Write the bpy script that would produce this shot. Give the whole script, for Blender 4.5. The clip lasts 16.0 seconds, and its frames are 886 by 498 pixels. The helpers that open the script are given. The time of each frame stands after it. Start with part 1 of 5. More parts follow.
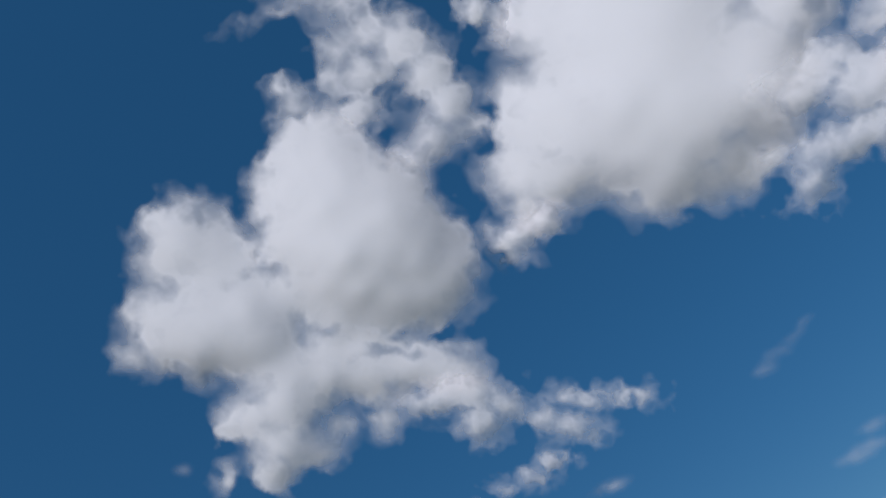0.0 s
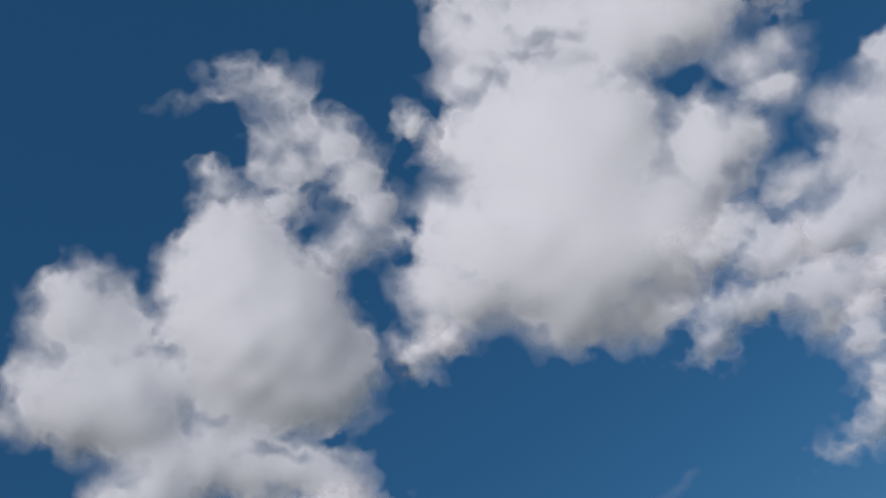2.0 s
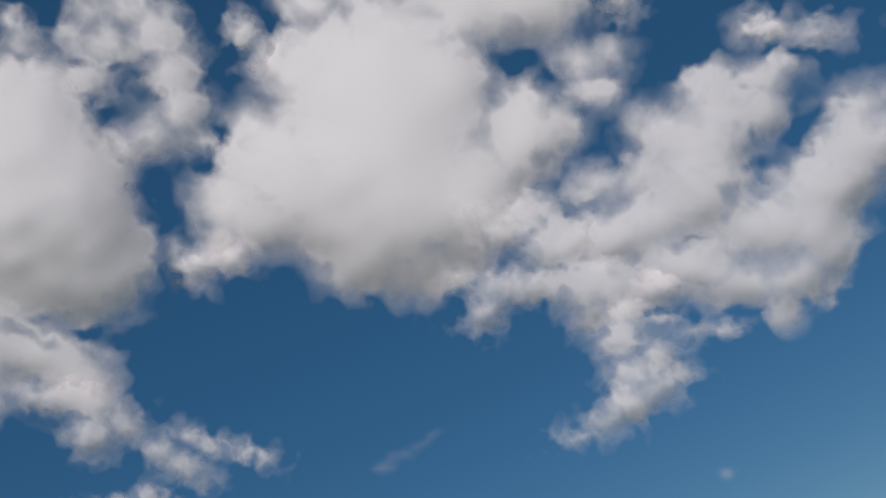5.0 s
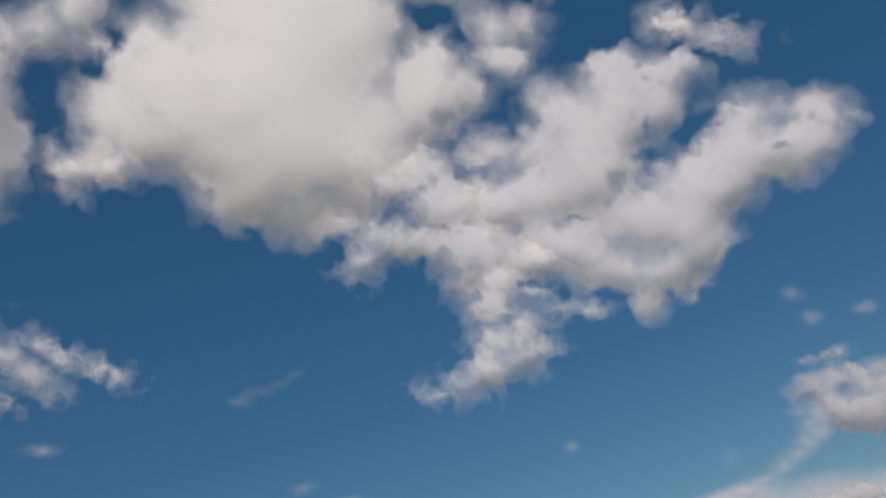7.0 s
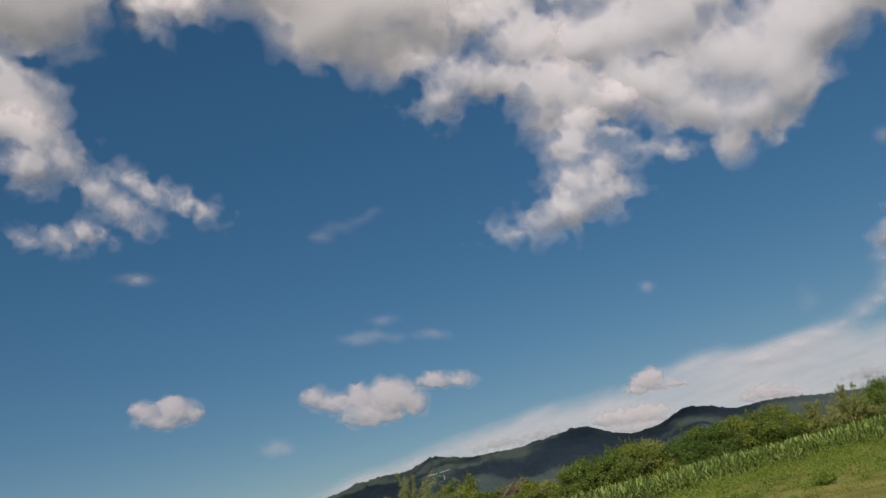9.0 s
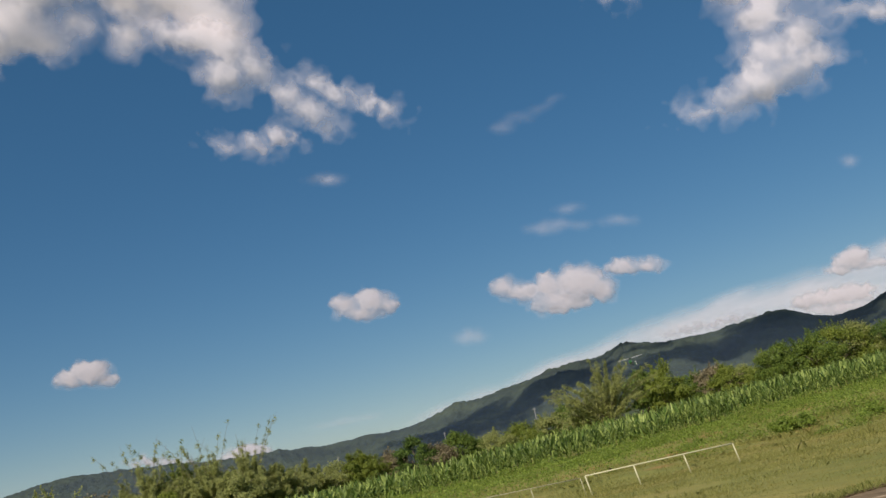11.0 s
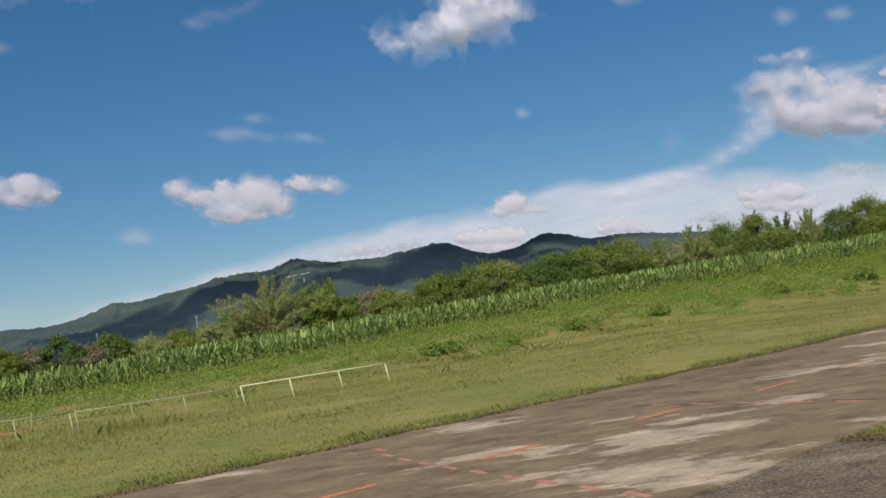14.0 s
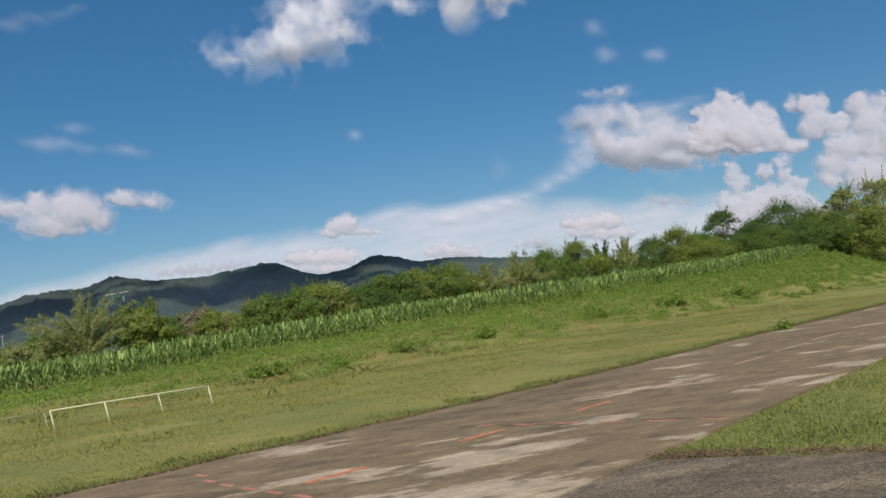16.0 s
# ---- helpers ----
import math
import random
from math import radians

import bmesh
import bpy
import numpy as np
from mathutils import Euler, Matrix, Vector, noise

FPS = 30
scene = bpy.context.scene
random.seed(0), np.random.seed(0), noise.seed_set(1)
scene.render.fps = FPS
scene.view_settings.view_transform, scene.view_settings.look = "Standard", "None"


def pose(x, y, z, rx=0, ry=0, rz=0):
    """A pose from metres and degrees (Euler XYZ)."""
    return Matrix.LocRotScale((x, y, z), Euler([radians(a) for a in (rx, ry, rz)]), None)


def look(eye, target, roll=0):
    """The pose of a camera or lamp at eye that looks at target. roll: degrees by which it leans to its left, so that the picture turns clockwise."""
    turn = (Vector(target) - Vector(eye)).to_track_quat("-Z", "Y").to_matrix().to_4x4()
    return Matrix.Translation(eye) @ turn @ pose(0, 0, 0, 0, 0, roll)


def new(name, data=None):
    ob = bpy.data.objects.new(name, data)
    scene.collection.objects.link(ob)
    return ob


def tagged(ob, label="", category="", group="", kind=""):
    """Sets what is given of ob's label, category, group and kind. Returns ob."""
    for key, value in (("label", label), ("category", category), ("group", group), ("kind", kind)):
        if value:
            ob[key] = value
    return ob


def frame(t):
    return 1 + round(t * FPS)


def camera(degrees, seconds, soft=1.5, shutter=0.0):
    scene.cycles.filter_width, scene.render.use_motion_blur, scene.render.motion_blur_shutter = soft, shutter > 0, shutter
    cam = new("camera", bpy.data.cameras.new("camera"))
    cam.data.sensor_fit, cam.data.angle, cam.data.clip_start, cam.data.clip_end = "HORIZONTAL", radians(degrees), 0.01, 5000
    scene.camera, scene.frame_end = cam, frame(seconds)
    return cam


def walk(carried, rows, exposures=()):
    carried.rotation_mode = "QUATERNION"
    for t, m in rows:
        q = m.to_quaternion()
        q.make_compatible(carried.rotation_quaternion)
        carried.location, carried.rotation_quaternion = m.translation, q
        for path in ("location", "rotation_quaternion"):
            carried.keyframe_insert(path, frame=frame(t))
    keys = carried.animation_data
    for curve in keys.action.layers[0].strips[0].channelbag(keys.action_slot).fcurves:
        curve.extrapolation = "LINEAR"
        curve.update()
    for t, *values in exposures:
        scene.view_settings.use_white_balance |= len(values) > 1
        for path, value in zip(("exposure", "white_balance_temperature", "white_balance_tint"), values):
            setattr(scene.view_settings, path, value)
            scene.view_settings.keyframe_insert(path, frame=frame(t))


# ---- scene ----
cam = camera(50.0, 16.0, soft=1.5)
PATH = [
    (0.00, 0, 0, 1.6, 129.04, 23.92, 34.40),
    (0.50, 0, 0, 1.6, 129.75, 22.46, 32.42),
    (1.00, 0, 0, 1.6, 130.74, 21.73, 29.85),
    (1.50, 0, 0, 1.6, 131.74, 21.47, 27.13),
    (2.00, 0, 0, 1.6, 131.84, 21.08, 24.23),
    (2.50, 0, 0, 1.6, 131.27, 20.82, 20.41),
    (3.00, 0, 0, 1.6, 129.08, 20.80, 17.04),
    (3.50, 0, 0, 1.6, 128.32, 20.38, 14.23),
    (4.00, 0, 0, 1.6, 126.75, 19.81, 11.45),
    (4.20, 0, 0, 1.6, 125.11, 19.34, 10.57),
    (4.62, 0, 0, 1.6, 123.34, 18.61, 8.08),
    (5.04, 0, 0, 1.6, 121.83, 17.71, 5.22),
    (5.46, 0, 0, 1.6, 120.51, 16.76, 2.31),
    (5.88, 0, 0, 1.6, 119.29, 15.85, -0.33),
    (6.30, 0, 0, 1.6, 118.12, 15.08, -2.36),
    (6.50, 0, 0, 1.6, 117.23, 14.68, -3.42),
    (7.00, 0, 0, 1.6, 116.15, 13.97, -5.08),
    (7.50, 0, 0, 1.6, 114.14, 12.57, -5.99),
    (8.00, 0, 0, 1.6, 112.97, 11.74, -5.56),
    (8.50, 0, 0, 1.6, 109.37, 11.51, -4.06),
    (9.00, 0, 0, 1.6, 107.38, 11.68, -0.88),
    (9.50, 0, 0, 1.6, 107.02, 11.93, 2.57),
    (10.00, 0, 0, 1.6, 105.77, 11.77, 6.09),
    (10.20, 0, 0, 1.6, 105.30, 11.58, 7.99),
    (10.62, 0, 0, 1.6, 104.18, 11.41, 10.22),
    (11.04, 0, 0, 1.6, 102.93, 11.26, 10.68),
    (11.46, 0, 0, 1.6, 101.59, 11.02, 9.76),
    (11.88, 0, 0, 1.6, 100.22, 10.59, 7.83),
    (12.30, 0, 0, 1.6, 98.85, 9.87, 5.29),
    (12.50, 0, 0, 1.6, 98.19, 9.48, 4.11),
    (13.00, 0, 0, 1.6, 96.60, 8.37, 0.76),
    (13.50, 0, 0, 1.6, 95.38, 7.56, -3.70),
    (14.00, 0, 0, 1.6, 94.59, 7.37, -9.65),
    (14.50, 0, 0, 1.6, 94.21, 7.00, -14.08),
    (15.00, 0, 0, 1.6, 94.08, 6.89, -16.87),
    (15.50, 0, 0, 1.6, 94.30, 6.78, -18.47),
    (16.00, 0, 0, 1.6, 94.60, 7.00, -20.00),
]
walk(cam, [(t, pose(*p)) for t, *p in PATH], [(0, -0.4, 5950, 9), (1.5, -0.46, 6120, 10), (3.5, -0.49, 6420, 10), (7, -0.48, 6880, 11), (10, -0.2, 7200, 14), (12.5, 0.03, 6850, 15), (14, -0.01, 6530, 13), (16, 0.0, 6420, 11)])

# ---- light ----
SUN_AZ, SUN_EL = 162.0, 39.0        # degrees; azimuth counted to the left of straight ahead
world = bpy.data.worlds.new("sky")
scene.world = world
world.use_nodes = True
wn, wl = world.node_tree.nodes, world.node_tree.links
wn.clear()
sky = wn.new("ShaderNodeTexSky")
sky.sky_type, sky.sun_disc = "NISHITA", False
sky.sun_elevation, sky.sun_rotation = radians(SUN_EL), radians(-SUN_AZ)
sky.altitude, sky.air_density, sky.dust_density, sky.ozone_density = 300, 1.0, 0.05, 2.6
bg = wn.new("ShaderNodeBackground")
bg.inputs["Strength"].default_value = 0.0775
wout = wn.new("ShaderNodeOutputWorld")
deep = wn.new("ShaderNodeHueSaturation")          # the clear, deep blue of clean mountain air
deep.inputs["Saturation"].default_value, deep.inputs["Hue"].default_value = 1.33, 0.496
wl.new(sky.outputs[0], deep.inputs["Color"])
haze = wn.new("ShaderNodeMix")                    # a little even air light over the whole sky
haze.data_type = "RGBA"
haze.inputs[0].default_value, haze.inputs[7].default_value = 0.3, (0.65, 1.95, 3.85, 1)
wl.new(deep.outputs[0], haze.inputs[6])
wl.new(haze.outputs[2], bg.inputs["Color"])
wl.new(bg.outputs[0], wout.inputs["Surface"])
SUN_DIR = Vector((-math.sin(radians(SUN_AZ)) * math.cos(radians(SUN_EL)), math.cos(radians(SUN_AZ)) * math.cos(radians(SUN_EL)), math.sin(radians(SUN_EL))))
sun = new("sun", bpy.data.lights.new("sun", "SUN"))
sun.data.energy, sun.data.angle, sun.data.color = 5.2, radians(0.55), (1.0, 0.95, 0.87)
sun.matrix_world = look(SUN_DIR * 100, (0, 0, 0))
scene.view_settings.exposure = 0.0


# ---- materials ----
RUN = 32.0                                # degrees from +x: the way the runway runs


def mat(name, rough=0.8):
    m = bpy.data.materials.new(name)
    m.use_nodes = True
    b = m.node_tree.nodes["Principled BSDF"]
    b.inputs["Roughness"].default_value = rough
    b.inputs["Specular IOR Level"].default_value = 0.3
    return m, m.node_tree.nodes, m.node_tree.links, b


def noise_tex(n, l, scale, detail=5.0, rough=0.55, vec=None, stretch=None):
    t = n.new("ShaderNodeTexNoise")
    t.inputs["Scale"].default_value, t.inputs["Detail"].default_value, t.inputs["Roughness"].default_value = scale, detail, rough
    if vec is None:
        vec = n.new("ShaderNodeTexCoord").outputs["Object"]
    if stretch:
        mp = n.new("ShaderNodeMapping")
        mp.inputs["Scale"].default_value = stretch[:3]
        mp.inputs["Rotation"].default_value = (0, 0, radians(stretch[3]))
        l.new(vec, mp.inputs[0])
        vec = mp.outputs[0]
    l.new(vec, t.inputs["Vector"])
    return t.outputs["Fac"]


def ramp(n, l, fac, stops):
    r = n.new("ShaderNodeValToRGB")
    e = r.color_ramp.elements
    while len(e) < len(stops):
        e.new(0.5)
    for k, (p, c) in zip(e, stops):
        k.position, k.color = p, (*c, 1) if len(c) == 3 else c
    l.new(fac, r.inputs[0])
    return r.outputs[0]


def mixc(n, l, fac, a, b, mode="MIX"):
    x = n.new("ShaderNodeMix")
    x.data_type, x.blend_type = "RGBA", mode
    for k, v in ((0, fac), (6, a), (7, b)):
        if isinstance(v, (int, float)):
            x.inputs[k].default_value = v
        elif isinstance(v, tuple):
            x.inputs[k].default_value = (*v, 1)
        else:
            l.new(v, x.inputs[k])
    return x.outputs[2]


def bump(n, l, b, height, strength, dist=0.02):
    k = n.new("ShaderNodeBump")
    k.inputs["Strength"].default_value, k.inputs["Distance"].default_value = strength, dist
    l.new(height, k.inputs["Height"])
    l.new(k.outputs[0], b.inputs["Normal"])


def leaf_mat(name, dark, light, trans=0.35, rough=0.55, patch=0.55, straw=None):
    """Foliage: each leaf or blade differs a little, with light coming through."""
    m, n, l, b = mat(name, rough)
    g = n.new("ShaderNodeNewGeometry")
    c = ramp(n, l, g.outputs["Random Per Island"], [(0.0, dark), (0.55, tuple((p + q) / 2 for p, q in zip(dark, light))), (1.0, light)])
    big = noise_tex(n, l, 0.35, 3)
    c = mixc(n, l, ramp(n, l, big, [(0.35, (0.0,) * 3), (0.7, (patch,) * 3)]), c, tuple(v * 0.65 for v in dark))
    if straw:
        dry = noise_tex(n, l, 0.22, 6, 0.6, None, (1, 1.9, 1, -RUN))
        c = mixc(n, l, ramp(n, l, dry, [(0.42, (0.0,) * 3), (0.62, (0.7,) * 3)]), c, straw)
    l.new(c, b.inputs["Base Color"])
    t = n.new("ShaderNodeBsdfTranslucent")
    l.new(c, t.inputs["Color"])
    mx = n.new("ShaderNodeMixShader")
    mx.inputs[0].default_value = trans
    l.new(b.outputs[0], mx.inputs[1])
    l.new(t.outputs[0], mx.inputs[2])
    l.new(mx.outputs[0], n["Material Output"].inputs["Surface"])
    return m


def plain_mat(name, color, rough=0.5, metal=0.0, wear=0.25, scale=12):
    m, n, l, b = mat(name, rough)
    f = noise_tex(n, l, scale, 6)
    c = mixc(n, l, ramp(n, l, f, [(0.4, (0,) * 3), (0.75, (wear,) * 3)]), color, tuple(v * 0.45 for v in color))
    l.new(c, b.inputs["Base Color"])
    b.inputs["Metallic"].default_value = metal
    return m


# weathered concrete: dark algae stains, pale washed patches along the runway's run
def near_place(n, l, tc, s, c, rs, rc):
    """1 at a place given along and across the runway, falling to 0 at that reach: where water gathers and stains."""
    mp = n.new("ShaderNodeMapping")
    mp.vector_type = "TEXTURE"
    mp.inputs["Location"].default_value = (s * math.cos(radians(RUN)) - c * math.sin(radians(RUN)), s * math.sin(radians(RUN)) + c * math.cos(radians(RUN)), 0)
    mp.inputs["Rotation"].default_value, mp.inputs["Scale"].default_value = (0, 0, radians(RUN)), (rs, rc, 1)
    g = n.new("ShaderNodeTexGradient")
    g.gradient_type = "QUADRATIC_SPHERE"
    l.new(tc, mp.inputs[0])
    l.new(mp.outputs[0], g.inputs[0])
    return g.outputs["Fac"]


def concrete_mat(name, base, dark, pale, amount, stains=(), coarse=0.0):
    m, n, l, b = mat(name, 0.9)
    b.inputs["Specular IOR Level"].default_value = 0.08
    tc = n.new("ShaderNodeTexCoord").outputs["Object"]
    fine = noise_tex(n, l, 14, 8, 0.7, tc)
    mid = noise_tex(n, l, 0.55, 9, 0.66, tc, (0.75, 1.25, 1, -RUN))
    wash = noise_tex(n, l, 0.45, 10, 0.66, tc, (0.8, 1.5, 1, -RUN - 10))
    grit = noise_tex(n, l, 1.6, 10, 0.72, tc, (0.8, 1.2, 1, -RUN))
    for k, *where in stains:
        ma = n.new("ShaderNodeMath")
        ma.operation = "MULTIPLY_ADD"
        ma.inputs[1].default_value = k
        l.new(near_place(n, l, tc, *where), ma.inputs[0])
        l.new(wash, ma.inputs[2])
        wash = ma.outputs[0]
    c = ramp(n, l, mid, [(0.3, dark), (0.47, base), (0.56, tuple(v * 0.8 for v in base)), (0.7, tuple(v * 1.3 for v in base))])
    c = mixc(n, l, ramp(n, l, wash, [(0.56, (0,) * 3), (0.59, (amount * 0.7,) * 3), (0.7, (amount,) * 3)]), c, pale)
    c = mixc(n, l, ramp(n, l, wash, [(0.3, (0.75,) * 3), (0.42, (0,) * 3)]), c, dark)
    c = mixc(n, l, 0.85, c, ramp(n, l, grit, [(0.34, (0.5,) * 3), (0.46, (0.95,) * 3), (0.54, (1.0,) * 3), (0.66, (1.45,) * 3)]), "MULTIPLY")
    c = mixc(n, l, 0.5, c, ramp(n, l, fine, [(0.3, (0.6,) * 3), (0.7, (1.3,) * 3)]), "MULTIPLY")
    if coarse:
        stone = noise_tex(n, l, 38, 4, 0.6, tc)
        c = mixc(n, l, coarse, c, ramp(n, l, stone, [(0.34, (0.3,) * 3), (0.46, (0.85,) * 3), (0.56, (1.1,) * 3), (0.68, (1.9,) * 3)]), "MULTIPLY")
    l.new(c, b.inputs["Base Color"])
    bump(n, l, b, stone if coarse else fine, 0.9 if coarse else 0.5, 0.01)
    return m


M_RUNWAY = concrete_mat("runway_concrete", (0.226, 0.167, 0.1), (0.124, 0.092, 0.057), (0.52, 0.42, 0.3), 0.8, [(0.07, 7.6, 5.0, 4.0, 1.3), (0.16, 9.2, 6.3, 4.5, 2.2), (0.1, 6.5, 5.4, 3.0, 1.6), (0.06, 16, 5.6, 5.0, 1.0), (-0.22, 17, 10.2, 9.0, 2.2), (-0.16, 5, 9.8, 8.0, 2.2), (-0.1, 34, 8.0, 18, 4.0)])
M_APRON = concrete_mat("apron_concrete", (0.18, 0.138, 0.096), (0.105, 0.082, 0.06), (0.3, 0.24, 0.165), 0.5, coarse=0.9)


def ground_mat():
    m, n, l, b = mat("meadow_ground", 0.95)
    tc = n.new("ShaderNodeTexCoord").outputs["Object"]
    a = noise_tex(n, l, 0.16, 7, 0.6, tc)
    f = noise_tex(n, l, 2.2, 8, 0.65, tc)
    far = noise_tex(n, l, 0.012, 6, 0.6, tc)
    c = ramp(n, l, a, [(0.3, (0.145, 0.17, 0.036)), (0.5, (0.22, 0.215, 0.052)), (0.7, (0.3, 0.25, 0.075))])
    c = mixc(n, l, 0.6, c, ramp(n, l, f, [(0.25, (0.5,) * 3), (0.75, (1.3,) * 3)]), "MULTIPLY")
    at = n.new("ShaderNodeAttribute")
    at.attribute_name = "bare"
    c = mixc(n, l, at.outputs["Fac"], c, (0.34, 0.17, 0.065))
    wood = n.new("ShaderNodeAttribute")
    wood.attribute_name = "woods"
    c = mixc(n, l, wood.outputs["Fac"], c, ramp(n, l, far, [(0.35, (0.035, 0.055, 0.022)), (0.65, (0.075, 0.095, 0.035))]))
    l.new(c, b.inputs["Base Color"])
    bump(n, l, b, f, 0.4, 0.05)
    return m


def mountain_mat():
    m, n, l, b = mat("forested_slope", 0.95)
    tc = n.new("ShaderNodeTexCoord").outputs["Object"]
    a = noise_tex(n, l, 0.006, 8, 0.6, tc)
    f = noise_tex(n, l, 0.07, 6, 0.7, tc)
    c = ramp(n, l, a, [(0.35, (0.034, 0.05, 0.042)), (0.55, (0.052, 0.074, 0.05)), (0.75, (0.085, 0.11, 0.06))])
    c = mixc(n, l, 0.75, c, ramp(n, l, f, [(0.25, (0.45,) * 3), (0.75, (1.35,) * 3)]), "MULTIPLY")
    l.new(c, b.inputs["Base Color"])
    bump(n, l, b, f, 1.0, 9)
    return m


M_GROUND, M_MOUNTAIN = ground_mat(), mountain_mat()
M_GRASS = leaf_mat("mown_grass", (0.14, 0.175, 0.034), (0.3, 0.3, 0.09), 0.35, patch=0.35)
M_MEADOW = leaf_mat("meadow_grass", (0.217, 0.217, 0.048), (0.36, 0.335, 0.1), 0.5, patch=0.2, straw=(0.35, 0.3, 0.09))
M_FRINGE = leaf_mat("fringe_grass", (0.14, 0.17, 0.036), (0.29, 0.295, 0.085), 0.35, patch=0.35)
M_DRY = leaf_mat("dry_grass", (0.31, 0.32, 0.085), (0.5, 0.47, 0.17), 0.6, patch=0.1)
M_WEED = leaf_mat("green_weeds", (0.12, 0.195, 0.026), (0.31, 0.4, 0.075), 0.45, patch=0.3)
M_CORN = leaf_mat("maize_leaf", (0.085, 0.16, 0.03), (0.43, 0.52, 0.15), 0.42, 0.45, patch=0.3)
M_LEAF = [leaf_mat("leaf_mid_green", (0.075, 0.135, 0.022), (0.24, 0.32, 0.06), 0.4),
          leaf_mat("leaf_yellow_green", (0.12, 0.175, 0.024), (0.34, 0.39, 0.075), 0.42),
          leaf_mat("leaf_dark_green", (0.045, 0.095, 0.018), (0.165, 0.245, 0.045), 0.38),
          leaf_mat("leaf_bamboo", (0.24, 0.28, 0.085), (0.46, 0.48, 0.18), 0.5, patch=0.12),
          leaf_mat("leaf_dry_brown", (0.19, 0.16, 0.09), (0.34, 0.29, 0.17))]
M_BARK = plain_mat("bark", (0.16, 0.13, 0.1), 0.9, 0, 0.6, 3)
M_PIPE = plain_mat("white_painted_pipe", (0.55, 0.53, 0.34), 0.5, 0, 0.5, 5)
M_DULL = plain_mat("weathered_pipe", (0.37, 0.355, 0.22), 0.6, 0, 0.6, 5)
M_STICK = plain_mat("green_stick", (0.2, 0.25, 0.08), 0.8)
M_ORANGE = plain_mat("orange_paint", (0.56, 0.19, 0.09), 0.75, 0, 0.9, 14)
M_RED = plain_mat("red_paint", (0.5, 0.21, 0.15), 0.75, 0, 0.9, 7)
M_FADED = plain_mat("faded_paint", (0.46, 0.3, 0.2), 0.8, 0, 0.8, 6)
M_CRACK = plain_mat("dirt_filled_joint", (0.075, 0.06, 0.047), 0.95)
M_DEBRIS = leaf_mat("dry_litter", (0.12, 0.085, 0.05), (0.3, 0.2, 0.11), 0.2)
M_POLE = plain_mat("grey_concrete_pole", (0.22, 0.22, 0.22), 0.8)
M_BLADE = plain_mat("white_rotor", (0.62, 0.62, 0.6), 0.35, 0, 0.05)
M_GREEN = plain_mat("green_canopy", (0.03, 0.15, 0.04), 0.3, 0, 0.1)
M_BLACK = plain_mat("black_carbon", (0.02, 0.02, 0.022), 0.4, 0, 0.1)


def cloud_mat(name, wrap, through_share, color):
    """Cloud: scatters part of the sunlight back and lets part of it through; wrap bends its shading normals sunward, in
    place of light seeping round its billows.
    """
    m, n, l, b = mat(name, 1.0)
    n.remove(b)
    d, t, tr = n.new("ShaderNodeBsdfDiffuse"), n.new("ShaderNodeBsdfTranslucent"), n.new("ShaderNodeBsdfTransparent")
    d.inputs["Color"].default_value = t.inputs["Color"].default_value = (*color, 1)
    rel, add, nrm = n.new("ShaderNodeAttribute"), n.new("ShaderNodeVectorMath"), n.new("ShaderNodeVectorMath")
    rel.attribute_name = "shading_normal"
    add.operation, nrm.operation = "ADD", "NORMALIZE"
    # shading normals leaned towards the sun, so sides turned away still look lit
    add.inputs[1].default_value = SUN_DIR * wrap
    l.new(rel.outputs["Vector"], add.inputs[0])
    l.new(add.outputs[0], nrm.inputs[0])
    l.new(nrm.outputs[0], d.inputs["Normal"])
    mx, ma = n.new("ShaderNodeMixShader"), n.new("ShaderNodeMixShader")
    mx.inputs[0].default_value = through_share
    l.new(d.outputs[0], mx.inputs[1])
    l.new(t.outputs[0], mx.inputs[2])
    at = n.new("ShaderNodeAttribute")
    at.attribute_name = "thickness"
    l.new(at.outputs["Fac"], ma.inputs[0])
    l.new(tr.outputs[0], ma.inputs[1])
    l.new(mx.outputs[0], ma.inputs[2])
    l.new(ma.outputs[0], n["Material Output"].inputs["Surface"])
    return m


# darker copy of the cloud material: the scraps' shade is put into its colour
M_SHADE_GREY = cloud_mat("shaded_scrap", 0.0, 0.15, (0.42, 0.42, 0.46))
# blue colour that stands in for the air's haze
M_HAZE_TINT = cloud_mat("haze_tint", 0.6, 0.5, (0.36, 0.5, 0.74))
M_CLOUD, M_LOW, M_VEIL = cloud_mat("cumulus", 0.15, 0.35, (0.83, 0.795, 0.84)), cloud_mat("distant_cumulus", 0.2, 0.4, (0.66, 0.63, 0.68)), cloud_mat("thin_cloud", 0.6, 0.5, (0.78, 0.76, 0.82))


# ---- mesh helpers ----
def mesh_np(name, verts, faces, material, smooth=False, attr=None):
    """A mesh from numpy arrays; faces all have the same number of corners."""
    verts, faces = np.asarray(verts, np.float32), np.asarray(faces, np.int32)
    me = bpy.data.meshes.new(name)
    k = faces.shape[1]
    me.vertices.add(len(verts))
    me.vertices.foreach_set("co", verts.ravel())
    me.loops.add(faces.size)
    me.loops.foreach_set("vertex_index", faces.ravel())
    me.polygons.add(len(faces))
    me.polygons.foreach_set("loop_start", np.arange(0, faces.size, k, dtype=np.int32))
    me.update(calc_edges=True)
    if smooth:
        me.polygons.foreach_set("use_smooth", np.ones(len(faces), bool))
    for key, values in attr or ():
        values = np.asarray(values, np.float32)
        a = me.attributes.new(key, "FLOAT" if values.ndim == 1 else "FLOAT_VECTOR", "POINT")
        a.data.foreach_set("value" if values.ndim == 1 else "vector", values.ravel())
    me.materials.append(material)
    return me


def part(name, data, parent, label=""):
    ob = new(name, data)
    ob.parent = parent
    return tagged(ob, label)


